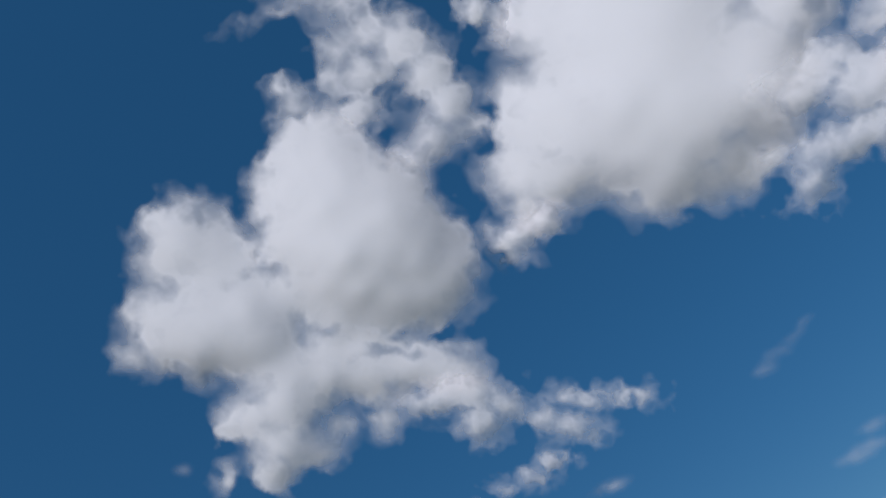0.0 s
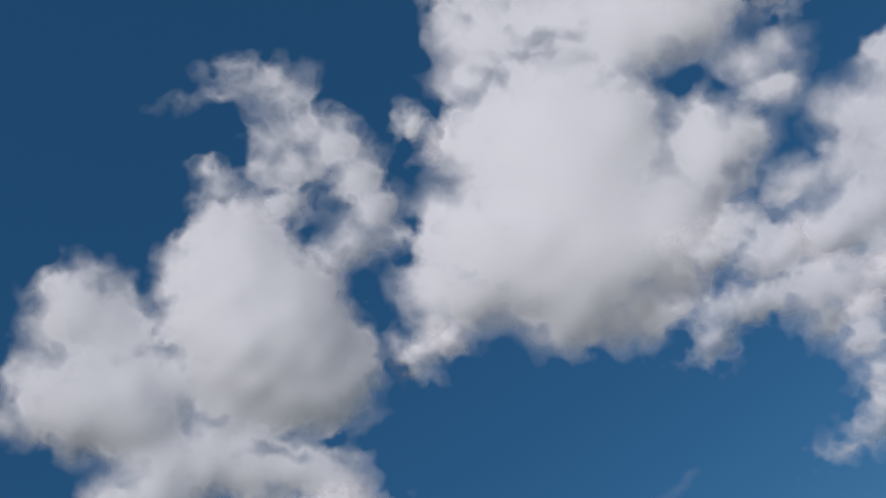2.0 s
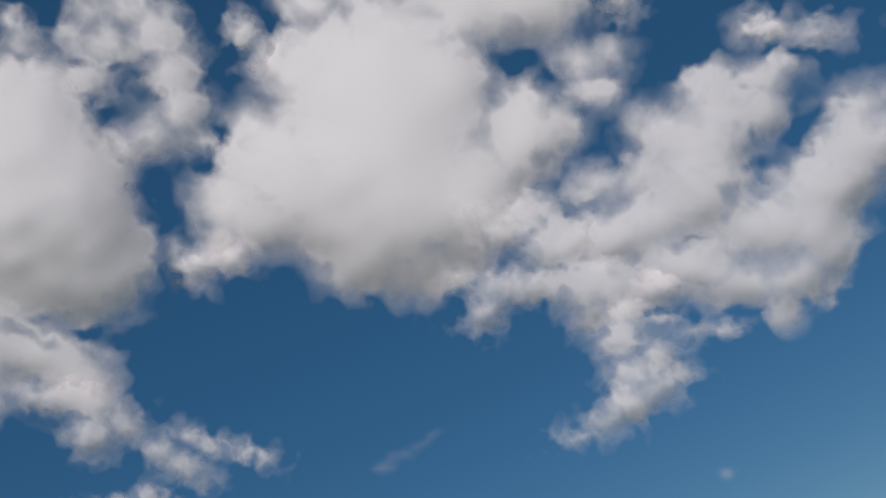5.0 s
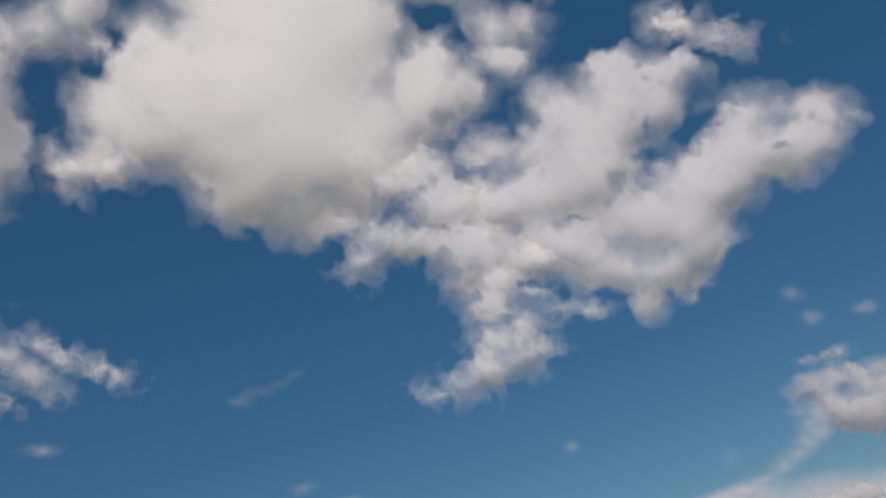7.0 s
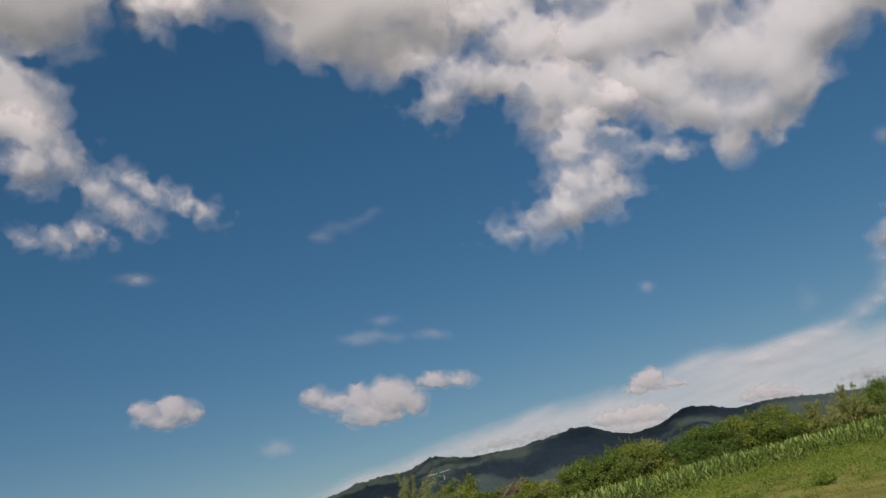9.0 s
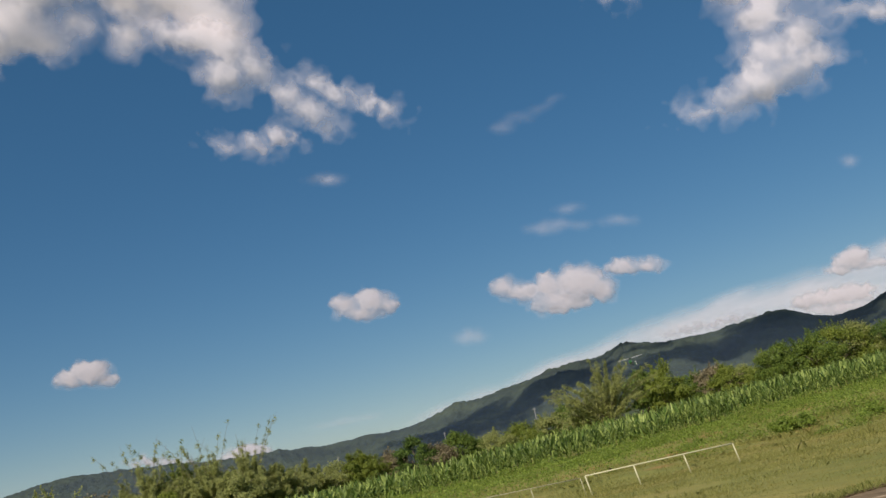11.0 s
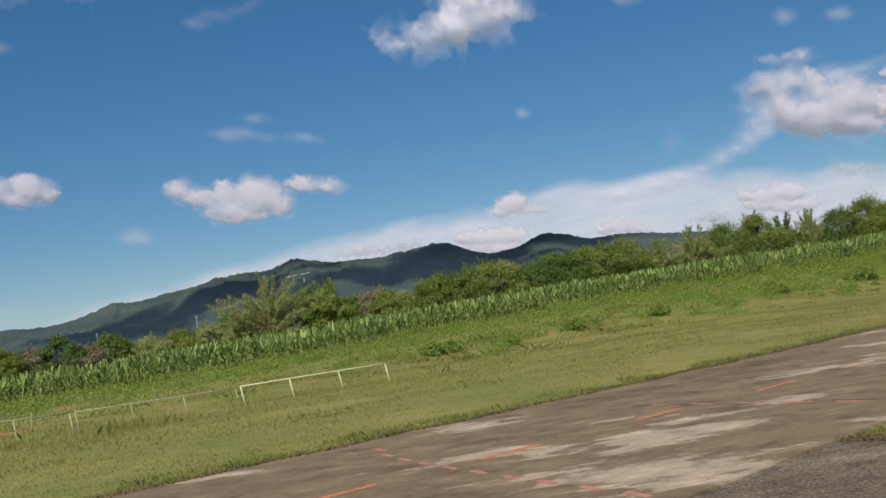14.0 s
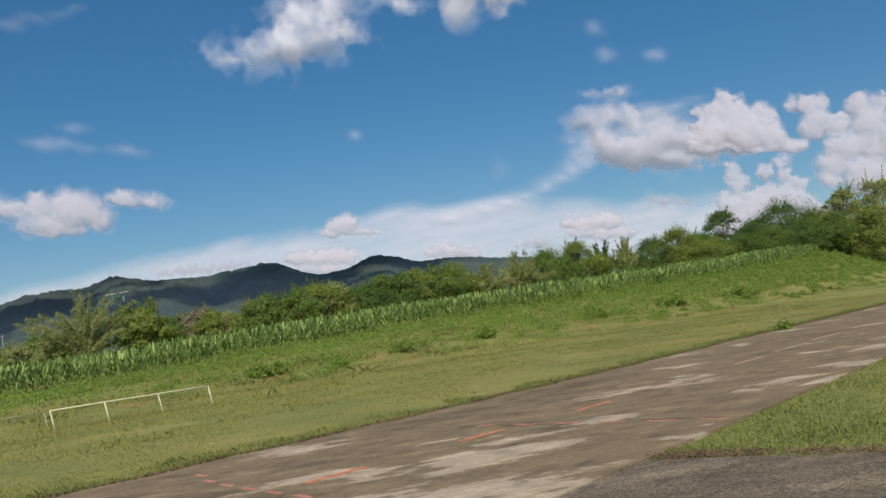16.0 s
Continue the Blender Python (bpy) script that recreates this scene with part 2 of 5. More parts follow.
def tube(points, radii, sides=6, cap=True):
    """Vertices and quads of a tapered tube along points."""
    pts = [Vector(p) for p in points]
    V, F = [], []
    for i, p in enumerate(pts):
        d = (pts[min(i + 1, len(pts) - 1)] - pts[max(i - 1, 0)]).normalized()
        a = d.cross(Vector((0.31, 0.17, 0.93)) if abs(d.z) < 0.9 else Vector((1, 0.1, 0))).normalized()
        b = d.cross(a)
        for k in range(sides):
            w = 2 * math.pi * k / sides
            V.append(p + (a * math.cos(w) + b * math.sin(w)) * radii[i])
    for i in range(len(pts) - 1):
        for k in range(sides):
            F.append((i * sides + k, i * sides + (k + 1) % sides, (i + 1) * sides + (k + 1) % sides, (i + 1) * sides + k))
    if cap:
        for base in (0, (len(pts) - 1) * sides):
            V.append(pts[0] if base == 0 else pts[-1])
            for k in range(0, sides):
                F.append((base + k, base + (k + 1) % sides, len(V) - 1, len(V) - 1))
    return V, F


def tubes(name, parts, material):
    """Several tubes in one mesh."""
    bm = bmesh.new()
    for V, F in parts:
        vs = [bm.verts.new(v) for v in V]
        for f in F:
            q = [vs[i] for i in dict.fromkeys(f)]
            if len(q) > 2:
                bm.faces.new(q)
    bmesh.ops.recalc_face_normals(bm, faces=bm.faces)
    me = bpy.data.meshes.new(name)
    bm.to_mesh(me)
    bm.free()
    for p in me.polygons:
        p.use_smooth = True
    me.materials.append(material)
    return me


rng = np.random.default_rng(7)
TABLE = rng.permutation(4096)
ANGLES = rng.random(4096) * 2 * np.pi


def perlin(x, y, seed=0):
    xi, yi = np.floor(x).astype(int), np.floor(y).astype(int)
    fx, fy = x - xi, y - yi
    sx, sy = fx * fx * fx * (fx * (fx * 6 - 15) + 10), fy * fy * fy * (fy * (fy * 6 - 15) + 10)

    def corner(i, j):
        a = ANGLES[(TABLE[(TABLE[(xi + i + seed * 131) % 4096] + yi + j) % 4096])]
        return np.cos(a) * (fx - i) + np.sin(a) * (fy - j)
    top = corner(0, 0) * (1 - sx) + corner(1, 0) * sx
    low = corner(0, 1) * (1 - sx) + corner(1, 1) * sx
    return (top * (1 - sy) + low * sy) * 1.5


def fbm(x, y, octaves=5, seed=0, gain=0.5):
    s, a, out = 1.0, 1.0, 0.0
    for k in range(octaves):
        out = out + a * perlin(x * s + 17.3 * k, y * s + 9.1 * k, seed + k)
        s, a = s * 2.03, a * gain
    return out


def smooth01(x):
    x = np.clip(x, 0, 1)
    return x * x * (3 - 2 * x)


# ---- clouds ----
EYE = np.array((0.0, 0.0, 1.6))
seeds = iter(range(3, 4000, 11))


def shell(az, el, lean, blobs, step, margin):
    """A grid of directions round (az, el), and the cloud's body as overlapping puffs on it, in degrees."""
    B = np.array(blobs)
    u = np.arange((B[:, 0] - B[:, 2] * 1.6).min() - margin, (B[:, 0] + B[:, 2] * 1.6).max() + margin, step)
    v = np.arange((B[:, 1] - B[:, 3] * 1.6).min() - margin, (B[:, 1] + B[:, 3] * 1.6).max() + margin, step)
    U, V = np.meshgrid(u, v)
    a, e, w = radians(az), radians(el), radians(lean)
    c = np.array((-math.sin(a) * math.cos(e), math.cos(a) * math.cos(e), math.sin(e)))
    right = np.array((math.cos(a), math.sin(a), 0.0))
    up = np.cross(right, c)
    r2, u2 = right * math.cos(w) + up * math.sin(w), up * math.cos(w) - right * math.sin(w)
    D = c + np.tan(np.radians(U))[..., None] * r2 + np.tan(np.radians(V))[..., None] * u2
    return U, V, D / np.linalg.norm(D, axis=-1, keepdims=True), B


def sheet_faces(keep):
    h, w = keep.shape
    idx = np.arange(h * w).reshape(h, w)
    k = keep[:-1, :-1] | keep[1:, :-1] | keep[:-1, 1:] | keep[1:, 1:]
    return np.stack([idx[:-1, :-1][k], idx[:-1, 1:][k], idx[1:, 1:][k], idx[1:, :-1][k]], 1)


def compact(P, F, *attrs):
    used, inv = np.unique(F, return_inverse=True)
    return P[used], inv.reshape(F.shape), *[a[used] for a in attrs]


def facing(P):
    """Normals of a grid of points, turned towards the eye."""
    n = np.cross(np.gradient(P, axis=1), np.gradient(P, axis=0))
    n /= np.linalg.norm(n, axis=-1, keepdims=True) + 1e-9
    return n * -np.sign((n * (P - EYE)).sum(-1, keepdims=True))


def standing(D, dist):
    """Distances along directions D to a cloud bank standing upright at that distance over the ground."""
    return dist / np.sqrt(1 - np.clip(D[..., 2], 0, 0.95) ** 2)


def soften(a, sigma):
    """A Gaussian blur, in cells."""
    k = np.exp(-0.5 * (np.arange(-int(3 * sigma) - 1, int(3 * sigma) + 2) / sigma) ** 2)
    k /= k.sum()
    pad = len(k) // 2
    for ax in (0, 1):
        p = np.pad(a, [(pad, pad) if i == ax else (0, 0) for i in (0, 1)], mode="edge")
        a = sum(w * (p[i:i + a.shape[0]] if ax == 0 else p[:, i:i + a.shape[1]]) for i, w in enumerate(k))
    return a


def puffs(U2, V2, B, k):
    """Overlapping puffs as one body: depth below its outline in degrees, and the swelling of the puffs."""
    acc, swell = np.zeros_like(U2), np.zeros_like(U2)
    for bu, bv, ru, rv in B:
        r = min(ru, rv)
        q = np.sqrt(((U2 - bu) / ru) ** 2 + ((V2 - bv) / rv) ** 2)
        acc += np.exp(np.clip((1 - q) * r / k, -30, 40))
        swell += (r * np.sqrt(np.maximum(0, 1.2 - q * q))) ** 4
    return k * np.log(acc + 1e-9), swell ** 0.25


def cloud_piece(name, az, el, lean, dist, blobs, grain=1.6, ragged=1.0, soft=0.6, tear=0.4, lobes=0, dense=1.0, broad=1.0, material=None, draws=1):
    """One billow of a cumulus: a closed, heaped body that thins out into torn edges; lobes: cauliflower heads on its rim."""
    seed, g = [next(seeds) for _ in range(draws)][0], grain
    dice = random.Random(seed)
    step = min(0.075, max(0.04, g * 0.035))
    U, V, D, B = shell(az, el, lean, blobs, step, g * 0.6 + 2.0 * soft)
    body_puffs, holes = [tuple(x) for x in B if x[2] > 0], [tuple(x) for x in B if x[2] < 0]
    for bu, bv, ru, rv in list(body_puffs) if lobes else ():
        for _ in range(lobes):
            t, r = dice.uniform(-0.4, math.pi + 0.4), g * dice.uniform(0.09, 0.32)
            q = dice.choice((dice.uniform(0.7, 1.0), math.sqrt(dice.random()) * 0.9))
            body_puffs.append((bu + math.cos(t) * ru * q, bv + math.sin(t) * rv * q, r, r))
    wu, wv = fbm(U / g, V / g, 5, seed, 0.4), fbm(U / g + 40, V / g + 11, 5, seed + 3, 0.4)
    S, swell = puffs(U + wu * g * 0.22 * ragged, V + wv * g * 0.22 * ragged, body_puffs, (0.06 if lobes else 0.16) * g)
    n1 = fbm(U / g * 1.25 + 5, V / g * 1.25, 5, seed + 7, 0.38)
    n2 = fbm(U / g * 0.5 + 3, V / g * 0.5, 3, seed + 5)
    body = S + 0.2 * g * ragged * n1
    width = (1.3 if lobes else 3.0) * soft * (0.38 + 1.1 * smooth01(0.5 + 0.9 * n2))
    depth = 1 - np.exp(-np.maximum(body, 0) / (0.6 * g))
    alpha = smooth01(body / width + 0.4) * (0.8 + 0.19 * depth) * dense
    alpha = alpha * (1 - tear * smooth01((n1 - 0.05) / 0.6) * (1 - depth) ** 1.3)
    for bu, bv, ru, rv in holes:
        q = np.sqrt(((U + wu * g * 0.3 - bu) / ru) ** 2 + ((V + wv * g * 0.3 - bv) / rv) ** 2)
        alpha = alpha * (1 - 0.45 * smooth01((2.0 - q) / 2.0 + 0.4 * n1))
    # rounded heads upon heads, with creases between them
    heads, s, amp = np.zeros_like(U), 0.75, 1.0
    for k in range(2):
        heads += amp * np.abs(perlin(U / g / broad * s + wu * 0.35 + 7 * k, V / g / broad * s + wv * 0.35, seed + 20 + k))
        s, amp = s * 2.1, amp * 0.46
    scale = dist * math.pi / 180
    h = soften(swell, max(1.0, (0.025 if lobes else 0.42 * broad) * g / step)) * (0.7 if lobes else 1.35) + soften((0.0 if lobes else 0.36 * broad) * g * heads * (0.3 + 0.7 * depth), max(1.0, (0.06 if lobes else 0.27 * broad) * g / step))
    far = standing(D, dist)
    N = facing(EYE + D * (far - h * scale)[..., None])
    # normals bent sunward, most at rims and shaded sides: scattered light put into the shading
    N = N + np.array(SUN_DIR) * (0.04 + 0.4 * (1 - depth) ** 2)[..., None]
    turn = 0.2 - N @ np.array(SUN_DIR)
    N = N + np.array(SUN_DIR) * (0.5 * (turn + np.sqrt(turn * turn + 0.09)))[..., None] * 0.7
    h = h * scale * 0.08 * smooth01(body * 1.3)
    front = EYE + D * (far - h)[..., None]
    back = (EYE + D * (far + 1.5 * h + 0.5)[..., None])[::3, ::3]
    Ff, Fb = sheet_faces(alpha > 0.012), sheet_faces(alpha[::3, ::3] > 0.3)
    P = np.concatenate([front.reshape(-1, 3), back.reshape(-1, 3)])
    A = np.concatenate([alpha.ravel(), alpha[::3, ::3].ravel() * 0.3])
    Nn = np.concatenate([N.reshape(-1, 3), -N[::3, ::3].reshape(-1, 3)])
    P, Fa, A, Nn = compact(P, np.concatenate([Ff[:, ::-1], Fb + U.size]), A, Nn)
    return name, P, Fa, material or M_CLOUD, A, Nn


def whole(name, label, *pieces):
    """A cloud as one thing; one of several billows carries them as its parts."""
    centre = pieces[0][1].mean(0)
    made = []
    for piece_name, P, Fa, material, A, Nn in pieces:
        piece_name = name if len(pieces) == 1 else piece_name
        made.append(new(piece_name, mesh_np(piece_name, P - centre, Fa, material, True, [("thickness", A), ("shading_normal", Nn)])))
    top = made[0] if len(made) == 1 else new(name)
    top.location = centre
    for ob in made if len(made) > 1 else ():
        ob.parent = top
    return tagged(top, label, "cloud", "clouds in the sky")


def veil(name, label, az, el, lean, dist, blobs, grain=2.0, amount=0.6, soft=1.2):
    """A sheet of thin cloud with one soft outline and faint streaks."""
    seed, g = next(seeds), grain
    U, V, D, B = shell(az, el, lean, blobs, 0.1, g * 0.5)
    wu, wv = fbm(U / g * 0.5, V / g, 5, seed, 0.5), fbm(U / g * 0.5 + 40, V / g + 11, 5, seed + 3, 0.5)
    S, swell = puffs(U + wu * g * 0.25, V + wv * g * 0.14, [tuple(x) for x in B], 0.08 * g)
    streak = fbm(U / g * 0.45, V / g * 2.2, 5, seed + 8, 0.5)
    alpha = amount * smooth01(S / soft + 0.12) * (1 + 0.22 * streak)
    P = EYE + D * (standing(D, dist) - 0.02 * swell * dist * math.pi / 180)[..., None]
    Pc, Fa, A, Nn = compact(P.reshape(-1, 3), sheet_faces(alpha > 0.01)[:, ::-1], alpha.ravel(), facing(P).reshape(-1, 3))
    centre = Pc.mean(0)
    ob = new(name, mesh_np(name, Pc - centre, Fa, M_VEIL, True, [("thickness", A), ("shading_normal", Nn)]))
    ob.location = centre
    return tagged(ob, label, "cloud", "clouds in the sky")


def wisp(name, label, az, el, lean, dist, blobs, grain=1.0, amount=0.5, streak=0, material=None):
    """A thin veil of cloud: faint, streaked and soft-edged."""
    seed = next(seeds)
    step = 0.12 if streak else 0.06
    U, V, D, B = shell(az, el, lean, blobs, step, grain * 0.4)
    g = grain
    U2 = U + fbm(U / g, V / g, 4, seed) * g * 0.3
    V2 = V + fbm(U / g * 0.6 + 9, V / g, 4, seed + 5) * g * (0.1 if streak else 0.25)
    F = np.zeros_like(U)
    for bu, bv, ru, rv in B:
        F += np.exp(-1.2 * (((U2 - bu) / ru) ** 2 + ((V2 - bv) / rv) ** 2))
    F = F * (0.9 + (0.2 if streak else 0.5) * fbm(U / g * 1.0, V / g * (2.6 if streak else 1.4), 5, seed + 8, 0.42)) - 0.08
    alpha = soften(amount * smooth01(F / (1.05 if streak else 1.0)), 1.0 if streak else 2.2)
    faces = sheet_faces(alpha > 0.01)
    bulge = smooth01(F / 1.5) * 0.12 * g * dist * math.pi / 180
    front = EYE + D * (standing(D, dist) - bulge)[..., None]
    P, Fa, A, Nn = compact(front.reshape(-1, 3), faces[:, ::-1], alpha.ravel(), facing(front).reshape(-1, 3))
    centre = P.mean(0)
    ob = new(name, mesh_np(name, P - centre, Fa, material or M_VEIL, True, [("thickness", A), ("shading_normal", Nn)]))
    ob.location = centre
    return tagged(ob, label, "cloud", "clouds in the sky")


whole("cumulus_cloud", "big billowing white cumulus cloud with a ragged arch and tail",
      cloud_piece("main_billow", 27, 35, -24, 1240, [
    (0.48, 8.85, 3.58, 3.34), (-1.86, 7.61, 2.02, 1.83), (2.2, 5.5, 5.8, 4.73), (6.3, 4.55, 3.08, 2.4), (7.34, 2.66, 2.73, 2.4), (2.92, 1.78, 5.78, 3.05),
    (4.92, 7.25, 2.06, 2.04), (8.01, 4.56, 1.36, 1.55), (5.98, 0.77, 3.06, 1.54), (0.1, 11.18, 1.7, 1.16), (-7.35, 4.68, 2.57, 2.48), (-8.31, 5.33, 1.75, 1.48),
    (-8.59, 3.34, 1.65, 1.82), (-5.39, 3.05, 2.61, 2.33), (-5.02, 0.05, 4.27, 2.83), (-8.82, 0.04, 1.95, 1.65), (-10.14, 0.69, 0.74, 0.85), (-10.01, -2.25, 1.05, 0.78),
    (-7.22, -1.27, 2.56, 2.15), (-5.93, -2.58, 2.26, 1.12), (-3.68, -1.61, 3.63, 2.33), (-2.75, 1.06, 2.65, 2.35), (-9.11, -1.27, 1.25, 1.32), (-2.77, 2.74, -0.79, 0.37),
] + [
    (-6.74, 5.92, -0.64, 0.53), (1.63, -2.11, 3.71, 1.75), (-0.36, -3.27, 3.67, 1.83), (-1.65, -5.24, 2.81, 1.81), (-3.28, -5.71, 1.9, 1.38), (-4.4, -6.34, 1.1, 0.91),
    (-1.62, -7.51, 2.31, 1.56), (-2.09, -9.1, 1.3, 1.09), (-4.82, -9.37, 0.64, 0.76), (2.98, -3.45, 2.36, 1.51), (5.67, -2.8, 3.56, 1.7), (8.38, -3.31, 2.03, 1.43),
    (4.41, -6.02, 0.8, 1.06), (1.74, -6.42, 0.87, 0.72), (0.36, -7.87, 1.39, 1.04), (9.4, -1.78, 0.34, 0.34), (3.66, -4.29, 2.36, 1), (2.33, -5.28, -0.73, 0.46),
    (-3.93, -8.91, -0.32, 0.83), (4.66, -2.11, -1.36, 0.3), (0.33, -5.92, -0.73, 0.3),
], grain=1.45, broad=1.3, ragged=1.1, soft=0.5, tear=0.4, draws=3),
      cloud_piece("tail", 16.34, 23.84, -29.2, 1230, [
    (-3.92, 1.33, 2.52, 1.14), (-3.26, -0.5, 1.4, 0.99), (-6.28, 0.77, 2.02, 0.87), (-1.58, 0.5, 1.14, 0.86), (0.42, 0, 1.13, 0.66), (2.06, -0.56, 1.51, 0.72),
    (3.08, 0.89, 1.51, 0.43), (1.76, 1.09, 0.93, 0.4), (5.38, 1.24, 1.29, 0.36), (6.19, 1.14, 0.58, 0.46), (3.42, -1.14, 0.52, 0.42), (-2.93, -1.32, 0.8, 0.39),
    (1.25, 0.43, -0.86, 0.2), (-5.61, -0.33, -0.87, 0.33),
], grain=1.1, ragged=1.3, soft=0.55, tear=0.75, dense=0.8),
      cloud_piece("arch", 14.22, 46.7, -16.5, 1320, [
    (-1.46, 4.91, 1.97, 0.82), (-3.81, 4.39, 1.24, 0.28), (-2.99, 5.98, 1.06, 0.56), (-0.47, 3.97, 1.76, 0.9), (0.37, 2.04, 2.53, 1.23), (-1.4, 1.38, 1.27, 1.16),
    (2.29, 0.91, 1.8, 1.81), (3.56, -1.08, 1.66, 1.83), (4.19, -3.1, 1.47, 1.68), (2.5, -4.92, 1.66, 1.47), (0.82, -6.22, 1.48, 1.47), (4.5, -4.72, 1.68, 0.61),
    (5.67, -4.98, 1.01, 0.27), (-0.33, -0.25, 2.13, 1.31), (-2.08, -0.41, 1.08, 0.91), (-1.66, -2.37, 2.25, 1.11), (-4.44, -1.05, 1.06, 1.29), (-5.17, 0.24, 0.55, 0.71),
    (-5.55, -2.01, 0.49, 0.77), (1.26, -4.13, -0.85, 0.8), (-0.41, -3.64, -0.84, 0.46), (0.68, -1.4, -0.58, 0.3), (1.56, -2.4, -0.39, 0.3), (-3.8, -0.4, -0.56, 0.78),
], grain=1.5, ragged=1.3, soft=0.7, tear=0.75, dense=0.93))
whole("cloud_fragment", "thin torn strip of white cloud", cloud_piece("billow", 18.17, 20.87, -28.2, 2500, [
    (0.82, 0.8, 0.79, 0.58), (-0.25, -0.16, 0.98, 0.45), (-1.74, -0.9, 0.79, 0.32), (1.75, 0.9, 0.46, 0.26),
], grain=0.8, ragged=1.3, soft=0.4, tear=0.6, dense=0.7))
whole("cumulus_cloud", "largest white cumulus cloud with a broad grey base",
      cloud_piece("main_billow", -8.25, 39.09, -32.0, 1300, [
    (-2.06, 6.62, 5.63, 2.72), (-6.41, 6.66, 2.61, 2.42), (-8.07, 7.01, 1.67, 1.78), (-7.76, 4.37, 1.75, 1.65), (2.25, 6.58, 4.23, 3.18), (5.84, 6.54, 2.31, 2.38),
    (7.11, 7.48, 1.08, 1.26), (8.64, 3.61, 1.74, 1.04), (10.03, 4.42, 1.12, 0.77), (9.85, 2.14, 1.5, 0.98), (8.09, -0.33, 1.34, 1.65), (-2.08, 10.44, 7.2, 2.62),
    (3.83, 10.35, 3.85, 2.45), (-7.73, 9.9, 1.99, 1.26),
] + [
    (-2.7, -0, 7.03, 4.67), (-7.78, 0.34, 1.96, 2.36), (-9.83, -3.6, 1.56, 1.58), (-8.15, -5.48, 3.42, 3.09), (-10.56, -8.25, 2.39, 1.9), (-10.58, -10.49, 1.54, 1.58),
    (-8.51, -8.91, 3.1, 2.13), (-2.33, -6.45, 6.78, 4.42), (-2.31, -10.36, 3.02, 2.31), (0.44, -10.82, 2.56, 1.62), (1.97, -10.13, 2.2, 1.69), (3.8, -8.08, 2.07, 2.53),
    (4.76, -5.03, 2.31, 3.03), (6, -1.33, 2.59, 3.32), (3.09, -5.38, 3.65, 4.04), (-4.9, -9.55, 2.07, 1.43), (7.33, -2.33, 1.29, 1.5), (-2.38, 3.67, 4.67, 1.97), (-2.5, -3.2, 6.6, 4.4),
    (-2.73, 6.24, -1.6, 0.39), (-5.57, 4.09, -0.61, 0.6), (8.89, 5.87, -0.5, 0.77), (7.66, -2.67, -0.52, 0.8), (-3.73, 5.49, -1.34, 0.33),
    (5.13, -7.39, -0.27, 1.01),
], grain=1.6, broad=1.6, ragged=1.0, soft=0.65, tear=0.4),
      cloud_piece("base_tip", 11.14, 33.2, -20.6, 1296, [
    (-1, -0.08, 1, 0.8), (0.16, 0.42, 1.12, 0.88), (1.67, 0.93, 1.2, 1.0), (-1.68, 0.69, 0.47, 0.6), (-0.49, -0.92, 0.67, 0.3),
], grain=1.1, ragged=1.2, soft=0.6, tear=0.5),
      cloud_piece("side_knob", 3.67, 45.14, -23.9, 1298, [
    (-0.39, 0.73, 0.94, 0.93), (0.84, 0, 0.74, 0.73), (-0.82, 1.23, 0.53, 0.53), (0.82, -1.24, 0.81, 0.4),
], grain=0.9, ragged=1.2, soft=0.55, tear=0.5))
whole("cloud_fragment", "small torn scrap of white cloud", cloud_piece("billow", -23.97, 39.21, -43.2, 1400, [
    (0.55, -0.19, 0.8, 0.81), (0.35, 0.65, 0.49, 0.56), (-0.51, -0.66, 0.44, 0.31),
], grain=0.9, ragged=1.4, soft=1.1, tear=0.7))
